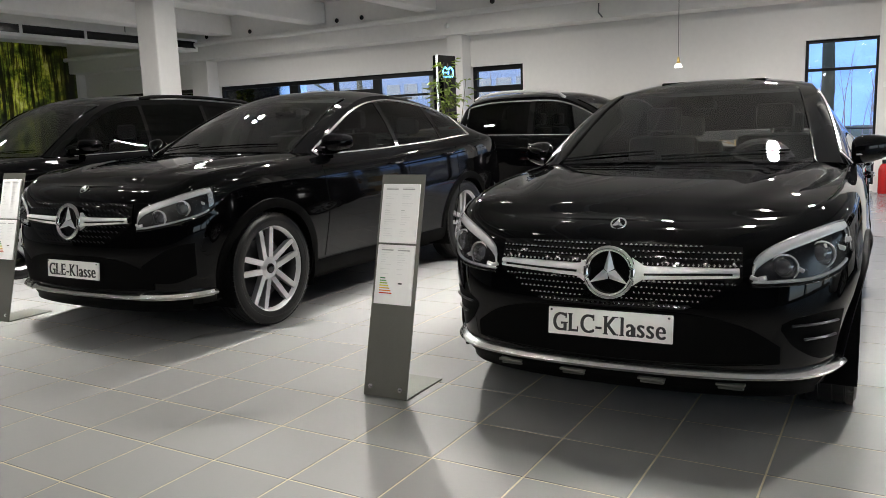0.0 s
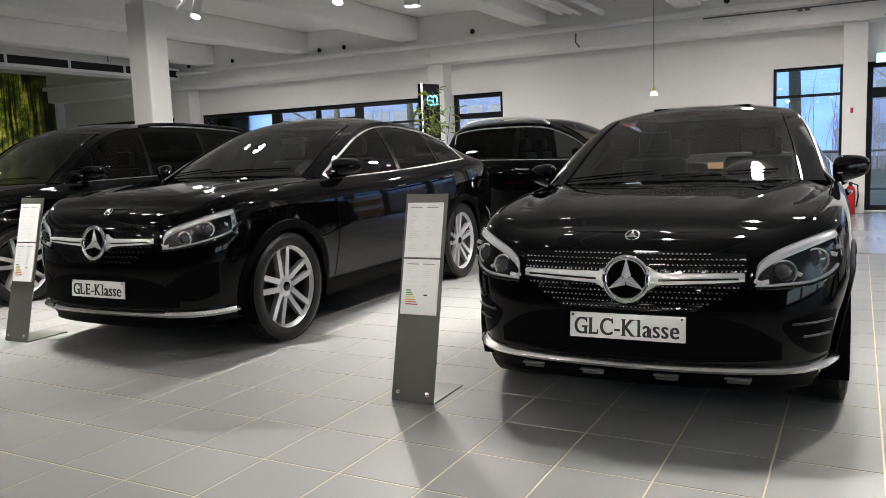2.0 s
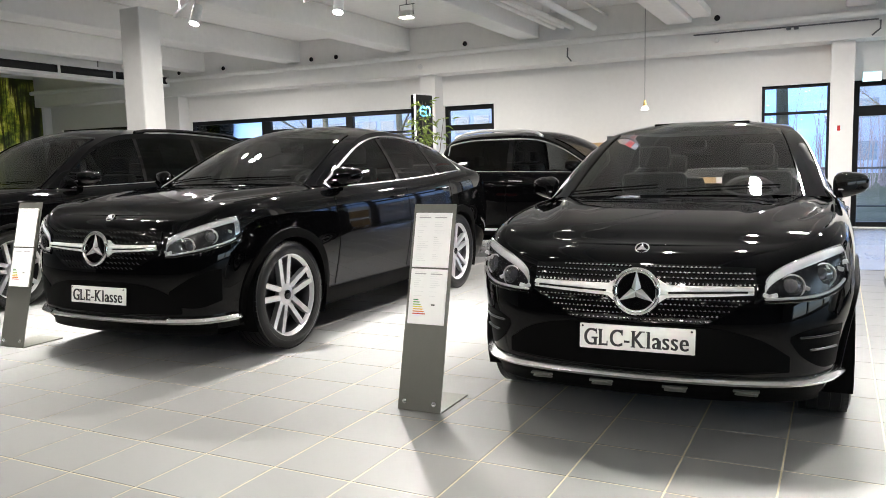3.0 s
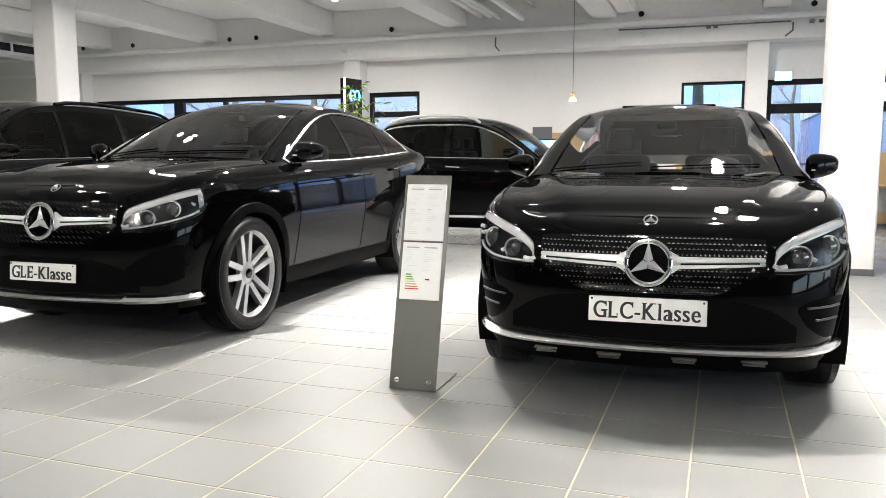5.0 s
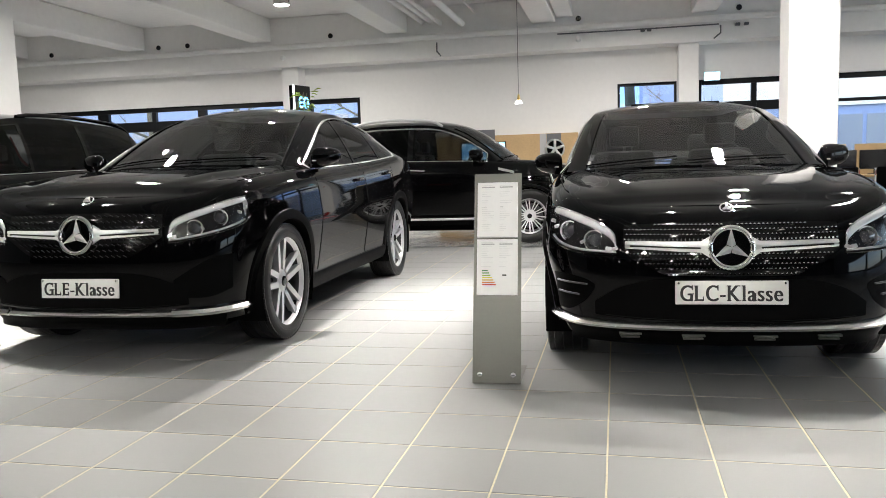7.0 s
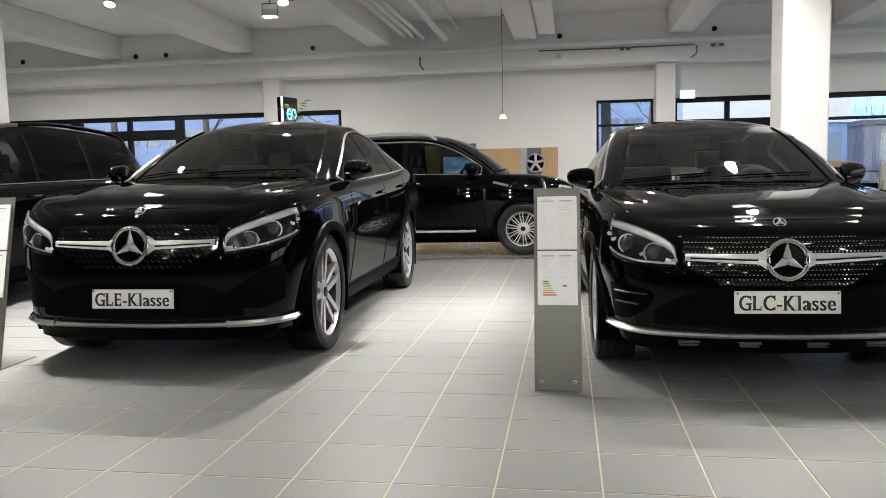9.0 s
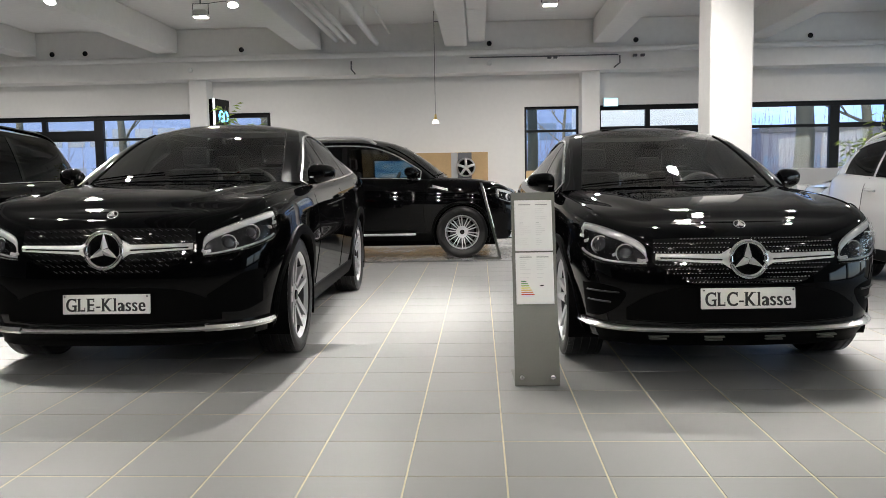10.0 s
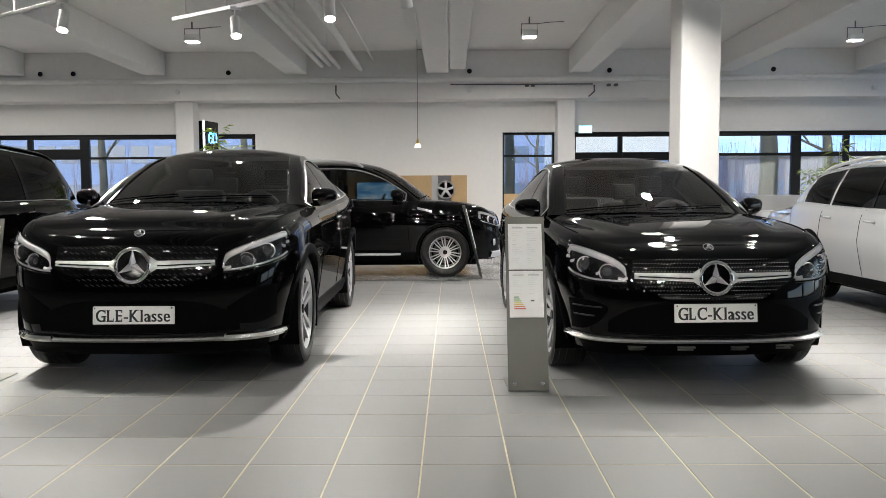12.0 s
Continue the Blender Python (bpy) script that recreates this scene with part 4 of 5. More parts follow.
    for a, b in ((-.82, -.1), (-.02, .72)):
        p0, p1 = P[1], P[3]
        ja, jb = int((a + 1) / 2 * NQ), int((b + 1) / 2 * NQ)
        wp = [p0[j].lerp(p1[j], .6 * (j - ja) / max(1, jb - ja)) + Vector((0, -.006, .008)) for j in range(ja, jb + 1)]
        part("wiper", tube(wp, .005, 6), M_PLASTIC, car)
    return R, C, P


def arch_parts(c, sh, car):
    """Wheel-arch cladding and dark liners."""
    for sx in (1, -1):
        for ya in (c["ya"], c["yb"]):
            ra, rw, w = c["ra"], c["rw"], c.get("clad", .05)
            a0 = math.asin(max(-.9, min(.9, (c["zb"] + .03 - rw) / ra)))
            rows = []
            for k in range(33):
                a = a0 + (math.pi - 2 * a0) * k / 32
                row = []
                for r, off in ((ra - .012, -.02), (ra - .008, .010), (ra + .3 * w, .014), (ra + w, .012), (ra + w + .004, -.004)):
                    y, z = ya + r * math.cos(a), rw + r * math.sin(a)
                    row.append(sh.side(y, max(z, c["zb"] + .01), off, sx))
                rows.append(row)
            bm = grid_mesh(rows)
            bmesh.ops.recalc_face_normals(bm, faces=bm.faces[:])
            part("wheel_arch", bm, c.get("clad_mat", M_PLASTIC), car, "matt black wheel-arch cladding")
            x1 = c["W"] - .03
            rows = []
            for k in range(21):
                a = a0 - .2 + (math.pi - 2 * a0 + .4) * k / 20
                rows.append([(sx * x, ya + (ra + .005) * math.cos(a), rw + (ra + .005) * math.sin(a)) for x in (x1, x1 - .2, x1 - .42)] + [(sx * (x1 - .42), ya, rw)])
            part("wheel_well", grid_mesh(rows), M_PLASTIC, car)


def car_wheel(car, x, y, r, width, style, sx, share=.755):
    """A wheel: alloy rim with spokes, tyre with grooves, disc and cap."""
    rim_r = r * share
    w = width / 2
    # rim barrel and lip
    prof = [(rim_r * .93, -w * .8), (rim_r * .98, -w * .9), (rim_r * .90, -w * .6), (rim_r * .84, w * .2), (rim_r * .93, w * .62), (rim_r * .975, w * .80), (rim_r * 1.01, w * .86), (rim_r * 1.0, w * .80)]
    wheel = part("wheel", lathe([(a, b * sx) for a, b in prof[:5]], 48), M_ALLOYDARK, car, "silver alloy wheel with black tyre")
    wheel.location = (x, y, r)
    part("rim_lip", lathe([(a, b * sx) for a, b in prof[4:]], 48), M_ALLOY, wheel, "bright machined rim edge")
    tp = [(rim_r * .99, -w * .82), (r * .80, -w * .98), (r * .90, -w), (r * .97, -w * .9)]
    for g in (-.62, -.22, .22, .62):
        tp += [(r, (g - .16) * w), (r, (g - .03) * w), (r * .975, (g - .025) * w), (r * .975, (g + .025) * w), (r, (g + .03) * w)]
    tp += [(r, .78 * w), (r * .97, w * .9), (r * .92, w * .985), (r * .90, w), (r * .85, w * 1.0), (r * .845, w * .985), (r * .80, w * .98), (r * .76, w * .94), (rim_r * 1.005, w * .83)]
    part("tyre", lathe([(a, b * sx) for a, b in tp], 56), M_TYRE, wheel, "black rubber tyre")
    # tread blocks along both shoulders
    bm = bmesh.new()
    for k in range(72):
        a = 2 * math.pi * k / 72
        for side in (-1, 1):
            add_box(bm, side * .66 * w, -.014, r - .016, side * .90 * w, .014, r - .0005, 0, Matrix.Rotation(a, 4, 'X'))
    tagged(part("shoulder_tread", bm, M_TYRE, wheel, "moulded tread shoulder blocks", smooth=False), kind="stuff")
    part("brake_disc", lathe([(0.02, -.02 * sx), (rim_r * .72, -.02 * sx), (rim_r * .72, 0), (.02, 0.0)], 32), M_ALLOYDARK, wheel, "dark steel brake disc")
    n, pair = style
    for k in range(n):
        a0 = 2 * math.pi * k / n + math.pi / 2 + .12 * sx
        bm = bmesh.new()
        for d in ((-1, 1) if pair else (0,)):
            hub, tip = (.075, rim_r * .965) if n == 5 else (.05, rim_r * .965)
            pts = []
            for u in (0, .35, .7, 1.0):
                rr = hub + (tip - hub) * u
                off_h, off_t = d * (.030 if n == 5 else .010), d * (.056 if n == 5 else .026)
                a = a0 + math.atan2(off_h + (off_t - off_h) * u, rr)
                xx = sx * w * (.60 + .18 * u)
                hw = (.021 - .002 * u) if pair and n == 5 else .0068
                t = Vector((0, -math.sin(a), math.cos(a)))
                cpt = Vector((xx, rr * math.cos(a), rr * math.sin(a)))
                dpt = Vector((sx * .045, 0, 0))
                pts.append([bm.verts.new(cpt - t * hw), bm.verts.new(cpt + t * hw), bm.verts.new(cpt + t * hw * .8 - dpt), bm.verts.new(cpt - t * hw * .8 - dpt)])
            for A, B in zip(pts, pts[1:]):
                for e in range(4):
                    bm.faces.new((A[e], A[(e + 1) % 4], B[(e + 1) % 4], B[e]))
            bm.faces.new(pts[-1])
        bmesh.ops.recalc_face_normals(bm, faces=bm.faces[:])
        part("spoke", bm, M_ALLOY, wheel, smooth=False)
    part("hub", lathe([(.088, sx * w * .30), (.085, sx * w * .52), (.055, sx * w * .62), (.034, sx * w * .64)], 24), M_ALLOY, wheel)
    part("hub_cap", lathe([(.036, sx * w * .60), (.034, sx * w * .70), (.026, sx * w * .72), (.0005, sx * w * .71)], 24), M_GLOSSBLACK, wheel, "dark round hub cap")
    return wheel


def star_badge(car, p, r, tilt, disc=True):
    """A ring with three tapering rays on a dark disc."""
    m = Matrix.Translation(p) @ Matrix.Rotation(radians(-tilt), 4, 'X')
    ring = part("badge_ring", tube([m @ Vector((r * .9 * math.cos(2 * math.pi * k / 40), 0, r * .9 * math.sin(2 * math.pi * k / 40))) for k in range(40)], r * .12, 10, True), M_CHROME, car, "round chrome badge ring")
    bm = bmesh.new()
    for k in range(3):
        a = math.pi / 2 + k * 2 * math.pi / 3
        d, t = Vector((math.cos(a), 0, math.sin(a))), Vector((-math.sin(a), 0, math.cos(a)))
        o = bm.verts.new(m @ Vector((0, -.022, 0)))
        tip = bm.verts.new(m @ (d * r * .86 + Vector((0, -.004, 0))))
        l = bm.verts.new(m @ (d * r * .14 + t * r * .2 + Vector((0, .004, 0))))
        rr = bm.verts.new(m @ (d * r * .14 - t * r * .2 + Vector((0, .004, 0))))
        bm.faces.new((o, l, tip))
        bm.faces.new((o, tip, rr))
        bm.faces.new((tip, l, rr))
    bmesh.ops.recalc_face_normals(bm, faces=bm.faces[:])
    part("badge_star", bm, M_SATIN, ring, smooth=False)
    if disc:
        dk = lathe([(.0005, 0.012), (r * .9, .012), (r * .9, .02)], 32, 'y')
        bmesh.ops.transform(dk, matrix=m, verts=dk.verts[:])
        part("badge_disc", dk, M_GLOSSBLACK, ring)


SERIFS = {"L": [(-.07, .25, .94, 1), (-.07, .2, 0, .06), (-.07, 0, 0, .3, 1), (0, .2, 0, 1)],
          "E": [(-.07, .2, .94, 1), (-.07, .2, 0, .06), (-.07, 0, 0, .28, 1), (-.07, 0, .74, 1, 1), (0, .2, 0, 1)],
          "K": [(-.07, .27, .94, 1), (-.07, .27, 0, .06), (-.28, .05, .94, 1, 1), (-.26, .07, 0, .06, 1), (0, .2, 0, 1)],
          "l": [(-.08, .17, .94, 1), (-.08, .25, 0, .06), (0, .17, 0, 1)],
          "G": [(-.3, .08, .42, .48, 1), (-.16, 0, 0, .44, 1), (-.08, 0, .68, .98, 1)], "C": [(-.09, 0, .66, .98, 1)], "a": [(-.1, .08, 0, .06, 1), (-.15, 0, 0, .5, 1)]}


def lettering(text, width, height, material, parent, m):
    """Raised letters with slab serifs, built glyph by glyph."""
    bm = bmesh.new()
    x, cap = 0.0, height * .70
    for ch in text:
        cu = bpy.data.curves.new("lettering", 'FONT')
        cu.body, cu.size, cu.extrude, cu.offset = ch, height, .0012, -height * .004
        tmp = bpy.data.objects.new("lettering_curve", cu)
        scene.collection.objects.link(tmp)
        me = bpy.data.meshes.new_from_object(tmp.evaluated_get(bpy.context.evaluated_depsgraph_get()))
        bpy.data.objects.remove(tmp)
        xs = [v.co.x for v in me.vertices]
        x0, x1 = min(xs), max(xs)
        top = max(v.co.y for v in me.vertices)
        hc = top if ch in "LEKl" else cap
        pad = .08 * cap if ch in "LEKl" else .02 * cap
        me.transform(Matrix.Translation((x + pad - x0, 0, 0)))
        for k in range(5):
            bm.from_mesh(me)
            me.transform(Matrix.Translation((.021 * cap, 0, .0001)))
        x1 += .084 * cap
        bpy.data.meshes.remove(me)
        for sf in SERIFS.get(ch, ()):
            b = x + pad + (x1 - x0 if len(sf) == 5 else 0)
            add_box(bm, b + sf[0] * cap, sf[2] * hc, -.0012, b + sf[1] * cap, sf[3] * hc, .0014)
        x += x1 - x0 + 2 * pad + .06 * cap
    k = width / x
    bmesh.ops.transform(bm, matrix=Matrix.Diagonal((k, 1, 1, 1)) @ Matrix.Translation((-x / 2, -cap / 2, 0)), verts=bm.verts[:])
    ob = part("lettering", bm, material, parent, smooth=False)
    ob.matrix_local = m
    return ob


def show_plate(car, p, tilt, text):
    bm = box(-.26, -.006, -.0575, .26, .006, .0575, .004)
    pl = part("show_plate", bm, M_PLATE, car, "silver show plate with black lettering")
    pl.matrix_local = Matrix.Translation(p) @ Matrix.Rotation(radians(-tilt), 4, 'X')
    lettering(text, .478, .112, M_INKDARK, pl, Matrix.Translation((0, -.0075, -.002)) @ Matrix.Rotation(radians(90), 4, 'X'))
    for x in (-.245, .245):
        for z in (.046,):
            s = lathe([(.006, -.006), (.005, -.011), (.0005, -.011)], 10, 'y')
            bmesh.ops.translate(s, vec=(x, 0, z), verts=s.verts[:])
            part("screw", s, M_CHROME, pl)


def headlight(sh, car, st, brow, lamps, sx):
    base = part("headlight", front_patch(sh, st, .001, 26, 10, sx), M_HOUSING, car, "clear glass headlight with chrome reflectors")
    # bright brow along the top edge and the inner edge
    b = crom(brow, 30)
    band = grid_mesh([[sh.front(sx * a, z - d, o) for d, o in ((.002, .004), (.006, .008), (.034 - .012 * k / 29, .010), (.042 - .012 * k / 29, .007), (.046 - .012 * k / 29, .002))] for k, (a, z) in enumerate(b)])
    bmesh.ops.recalc_face_normals(band, faces=band.faces[:])
    part("reflector_band", band, M_BAND, base, "satin silver reflector band")
    part("light_brow", tube([sh.front(sx * a, z, .004) for a, z in b], .004, 8, False, 1.0), M_CHROME, base, "thin chrome edge strip")
    b2 = [(a, lo + .014) for a, lo, hi in crom(st, 30)[2:26]]
    part("light_guide", tube([sh.front(sx * a, z, .004) for a, z in b2], .007, 6), M_BAND, base)
    b3 = [(a, lo + (hi - lo) * .2, lo + (hi - lo) * .8) for a, lo, hi in crom(st, 30)[25:29]]
    part("corner_reflector", front_patch(sh, b3, .009, 8, 6, sx), M_CHROME, base, "chrome corner reflector")
    for s, z, r in lamps:
        p, q = sh.front(sx * s, z, -.010), sh.front(sx * s, z, .09)
        d = (q - p).normalized()
        d = (d + Vector((0, -1.2, 0))).normalized()
        rot = d.to_track_quat('Y', 'Z').to_matrix().to_4x4()
        for prof, mt, nm in (([(r * 1.12, -.02), (r * 1.16, .006), (r * 1.06, .012), (r, .004)], M_SATIN, "reflector_ring"),
                             ([(r, 0.0), (r * .9, .012), (r * .6, .022), (r * .3, .027), (.0005, .028)], M_LENSDOME, "projector_lens")):
            l = lathe(prof, 24, 'y')
            bmesh.ops.transform(l, matrix=Matrix.Translation(p) @ rot, verts=l.verts[:])
            part(nm, l, mt, base)
    # bright facets between and beside the projectors
    cs = crom(st, 30)
    for k, f, tl in ((5, .30, 20), (8, .22, -15), (15, .30, 25), (19, .62, -25), (23, .45, 15), (26, .5, -20)):
        a, lo, hi = cs[k]
        bm = bmesh.new()
        p = sh.front(sx * a, lo + (hi - lo) * f, .006)
        add_box(bm, -.016, -.006, -.010, .016, .002, .010, .004, Matrix.Translation(p) @ Matrix.Rotation(radians(tl * sx), 4, 'Y') @ Matrix.Rotation(radians(tl), 4, 'X'))
        part("reflector_facet", bm, M_SATIN, base, smooth=False)
    st2 = [(a, lo - .006, hi + .006) for a, lo, hi in st]
    part("cover_glass", front_patch(sh, st2, .018, 26, 10, sx), M_LENS, base, "clear cover glass")
    rim = crom(st, 30)
    part("light_rim", tube([sh.front(sx * a, lo, .006) for a, lo, hi in rim], .006, 6), M_GLOSSBLACK, base)


def mirror(car, c, sx):
    x, y, z = c["mirror"]
    bm = bmesh.new()
    bmesh.ops.create_icosphere(bm, subdivisions=3, radius=1)
    for v in bm.verts:
        px, py, pz = v.co
        flat = .55 if py > 0 else 1.0
        k = (abs(px) ** 3.2 + abs(py) ** 3.2 + abs(pz) ** 3.2) ** (-1 / 3.2)
        px, py, pz = px * k, py * k, pz * k
        v.co = Vector((sx * (x + .105 + px * .098), y + py * .088 * flat + .045 * px, z + pz * (.072 - .016 * px) + .008 * px))
    bmesh.ops.recalc_face_normals(bm, faces=bm.faces[:])
    h = part("side_mirror", bm, c["paint"], car, "glossy door mirror on a short arm")
    part("mirror_arm", box(min(sx * (x - .06), sx * (x + .06)), y - .02, z - .085, max(sx * (x - .06), sx * (x + .06)), y + .05, z - .055, .012), M_PLASTIC, h)
    part("mirror_strip", tube([(sx * (x + .03 + .045 * k), y - .120 + .030 * k, z - .028) for k in range(4)], .005, 6), M_CHROME, h)
    bm = lathe([(.0005, 0), (.07, 0), (.075, -.01)], 24, 'y')
    bmesh.ops.transform(bm, matrix=Matrix.Translation((sx * (x + .10), y + .05, z)) @ Matrix.Diagonal((1.1, 1, .8, 1)), verts=bm.verts[:])
    part("mirror_glass", bm, M_CHROME, h)


def seat(car, x, y, z0, w, top):
    bm = bmesh.new()
    add_box(bm, x - w, y - .02, z0, x + w, y + .13, top, .05)
    s = part("seat_back", bm, M_SEAT, car, "black leather seat back")
    part("headrest", box(x - .12, y + .03, top + .03, x + .12, y + .13, top + .2, .035), M_SEAT, s)
    part("headrest_post", tube([(x, y + .08, top - .05), (x, y + .08, top + .06)], .012, 6), M_CHROME, s)


def build_car(c, root):
    sh = Shell(c)
    paint = c["paint"]
    part("body", car_body(c, sh), paint, root, c["body_label"])
    R, C, P = car_greenhouse(c, sh, root, paint, c.get("rear_glass", M_REARGLASS if c is COUPE_S or c is COUPE_L else M_PRIVACY))
    arch_parts(c, sh, root)
    yw0 = c["C"][0][0]
    # sill strips
    for sx in (1, -1):
        ys = np.linspace(c["ya"] + c["ra"] + .02, c["yb"] - c["ra"] - .02, 20)
        rows = [[sh.side(y, c["zb"] + dz, off, sx) for dz, off in ((0.0, -.03), (.005, .016), (.09, .022), (.125, .008), (.13, -.01))] for y in ys]
        bm = grid_mesh(rows)
        bmesh.ops.recalc_face_normals(bm, faces=bm.faces[:])
        part("sill", bm, c.get("sill_mat", M_PLASTIC), root, "black side sill")
        # door seams
        for y in c["seams"]:
            zt = float(np.interp(y, sh.Y, sh.zt))
            pts = [sh.side(y + .03 * math.sin(3 * u), c["zb"] + .14 + (zt - c["zb"] - .15) * u, .0005, sx) for u in np.linspace(0, 1, 12)]
            part("door_seam", tube(pts, .0035, 4), M_SEAM, root)
        for y in c["handles"]:
            z = float(np.interp(y, sh.Y, sh.zt)) - .13
            pts = [sh.side(y + .2 * u, z + .012 * u, .012 + .022 * math.sin(math.pi * u), sx) for u in np.linspace(0, 1, 8)]
            hd = part("door_handle", tube(pts, .014, 8, False, .9), c.get("handle_mat", paint), root)
            part("handle_strip", tube([p + Vector((sx * .012, 0, .004)) for p in pts[1:-1]], .004, 6), M_CHROME, hd)
        mirror(root, c, sx)
        for y in (c["ya"], c["yb"]):
            car_wheel(root, sx * (c["W"] - .03 - c["tw"] / 2), y, c["rw"], c["tw"], c["spokes"], sx, c.get("rim", .755))
        # tail lamp round the rear corner
        zt = c["tail"]
        i0 = sh.s[-1] - .62
        rows = [[sh.at(float(np.interp(i0 + .42 * u, sh.s, np.arange(sh.n))), (z - .25) / (1.12 - .25), .006, sx) for z in np.linspace(zt - .09 * (1 - .4 * (1 - u)), zt + .05, 7)] for u in np.linspace(0, 1, 14)]
        bm = grid_mesh(rows)
        bmesh.ops.recalc_face_normals(bm, faces=bm.faces[:])
        part("tail_lamp", bm, M_RED, root, "red tail lamp")
        if c.get("rails"):
            k0, k1 = c["rails"]
            pts = [Vector((sx * (R[k][0] - .03), R[k][1], R[k][2] + .014 + c.get("rail_h", .065) * math.sin(math.pi * min(1, max(0, (k - k0) / (k1 - k0)))) ** .35)) for k in range(k0, k1 + 1, 2)]
            part("roof_rail", tube(pts, .021, 8), c["rail_mat"], root, "roof rail")
        # shut line between bonnet and wing
        pts = []
        for y in np.linspace(.42, yw0 + .25, 18):
            b = sh.belt(y, sx)
            pts.append(Vector((b.x - sx * .012, b.y, b.z + .004)))
        part("bonnet_seam", tube(pts, .003, 4), M_SEAM, root)
    # tray under the floor, added to keep light off the ground below
    part("underbody_tray", box(-c["W"] + .30, .42, .165, c["W"] - .30, c["L"] - .5, c["zb"] + .02, .02), M_PLASTIC, root, "black plastic underbody tray, added to block light")
    # inside
    cz = c["hood"][-1][1]
    yw = c["C"][0][0]
    part("dashboard", box(-c["W"] + .2, yw + .28, cz - .3, c["W"] - .2, yw + .75, cz - .025, .05), M_DASH, root, "dark padded dashboard")
    sw = Matrix.Translation((.36, yw + .86, cz - .10)) @ Matrix.Rotation(radians(-65), 4, 'X')
    part("steering_wheel", tube([sw @ Vector((.185 * math.cos(a), .185 * math.sin(a), 0)) for a in np.linspace(0, 2 * math.pi, 32)[:-1]], .017, 8, True), M_DASHLIGHT, root, "grey leather steering wheel")
    part("cabin_floor", box(-c["W"] + .12, yw + .5, .34, c["W"] - .12, c["L"] - .45, .38), M_DASH, root)
    for x in (-.37, .37):
        seat(root, x, yw + 1.45, .45, .24, cz + .10)
        seat(root, x, yw + 2.4, .45, .27, cz + .04)
    part("inner_mirror", box(-.11, yw + 1.02, c["H"] - .27, .11, yw + 1.05, c["H"] - .20, .015), M_GLOSSBLACK, root)
    part("sensor_housing", box(-.07, yw + .93, c["H"] - .22, .07, yw + 1.03, c["H"] - .165, .02), M_PLASTIC, root)
    part("roof_lining", box(-.5, c["R"][3][1] + .12, c["H"] - .10, .5, c["R"][3][1] + 1.0, c["H"] - .085), M_GREYPANEL, root)
    return sh


FRONT = [(0, .075), (.06, .035), (.14, .016), (.25, .012), (.36, .010), (.44, .005), (.50, .0), (.54, .008), (.60, .014), (.7, .028), (.85, .055), (.94, .095), (.98, .14), (1, .175)]
SIDE = [(0, .095), (.08, .066), (.2, .048), (.4, .022), (.55, .004), (.62, .0), (.68, .008), (.78, .014), (.87, .024), (.94, .045), (.98, .075), (1, .10)]
REAR = [(0, .16), (.1, .07), (.3, .01), (.5, .0), (.7, .03), (.85, .05), (.95, .09), (1, .14)]

COUPE_S = dict(L=4.73, W=.945, H=1.60, ya=.87, yb=3.74, rw=.362, ra=.405, zb=.235, tw=.245, bow=.052, front=FRONT, side=SIDE, rear=REAR, clad=.035,
               ring=[(0, .905), (.12, .917), (.3, .96), (.6, 1.0), (1.0, 1.035), (1.5, 1.062), (2.3, 1.072), (3.2, 1.095), (4.0, 1.13), (4.45, 1.13), (4.73, 1.06)],
               hood=[(0, .91), (.15, .937), (.35, 1.0), (.7, 1.05), (1.2, 1.095), (1.8, 1.11)], deck_end=1.75,
               R=[(.80, 1.42, 1.075), (.735, 1.78, 1.265), (.665, 2.12, 1.42), (.605, 2.45, 1.508), (.58, 2.9, 1.53), (.585, 3.4, 1.47), (.62, 3.9, 1.335), (.66, 4.3, 1.2), (.72, 4.6, 1.125)],
               C=[(1.16, 1.10), (1.54, 1.295), (1.93, 1.465), (2.32, 1.56), (2.85, 1.585), (3.4, 1.54), (3.9, 1.40), (4.35, 1.235), (4.66, 1.12)],
               ws=2.55, rg=(5.3, 7.2), windows=[(1.55, 2.55), (2.60, 3.38), (3.41, 3.95)], trim_r=.009,
               mirror=(.835, 1.70, 1.135), seams=(1.42, 2.58, 3.45), handles=(2.30, 3.20), tail=1.0, spokes=(5, True), paint=M_PAINT, body_label="glossy black painted body")

COUPE_L = dict(COUPE_S, L=4.90, W=1.0, H=1.72, ya=.86, yb=3.775, rw=.394, ra=.435, zb=.25, tw=.245, clad=.055, bow=.05,
               ring=[(0, 1.01), (.12, 1.025), (.3, 1.07), (.6, 1.105), (1.0, 1.13), (1.5, 1.15), (2.3, 1.165), (3.2, 1.20), (4.1, 1.25), (4.6, 1.22), (4.90, 1.12)],
               hood=[(0, 1.015), (.15, 1.048), (.35, 1.11), (.7, 1.155), (1.2, 1.195), (1.8, 1.205)], deck_end=1.8,
               R=[(.85, 1.45, 1.165), (.785, 1.82, 1.365), (.705, 2.18, 1.525), (.635, 2.55, 1.612), (.61, 3.0, 1.63), (.62, 3.55, 1.56), (.655, 4.05, 1.425), (.70, 4.45, 1.295), (.77, 4.76, 1.215)],
               C=[(1.18, 1.20), (1.58, 1.40), (1.98, 1.575), (2.4, 1.675), (2.95, 1.695), (3.5, 1.635), (4.05, 1.49), (4.5, 1.33), (4.82, 1.205)],
               windows=[(1.50, 2.60), (2.65, 3.42), (3.45, 3.99)], trim_r=.011, mirror=(.89, 1.63, 1.235), seams=(1.45, 2.64, 3.55), handles=(2.36, 3.28), tail=1.10)

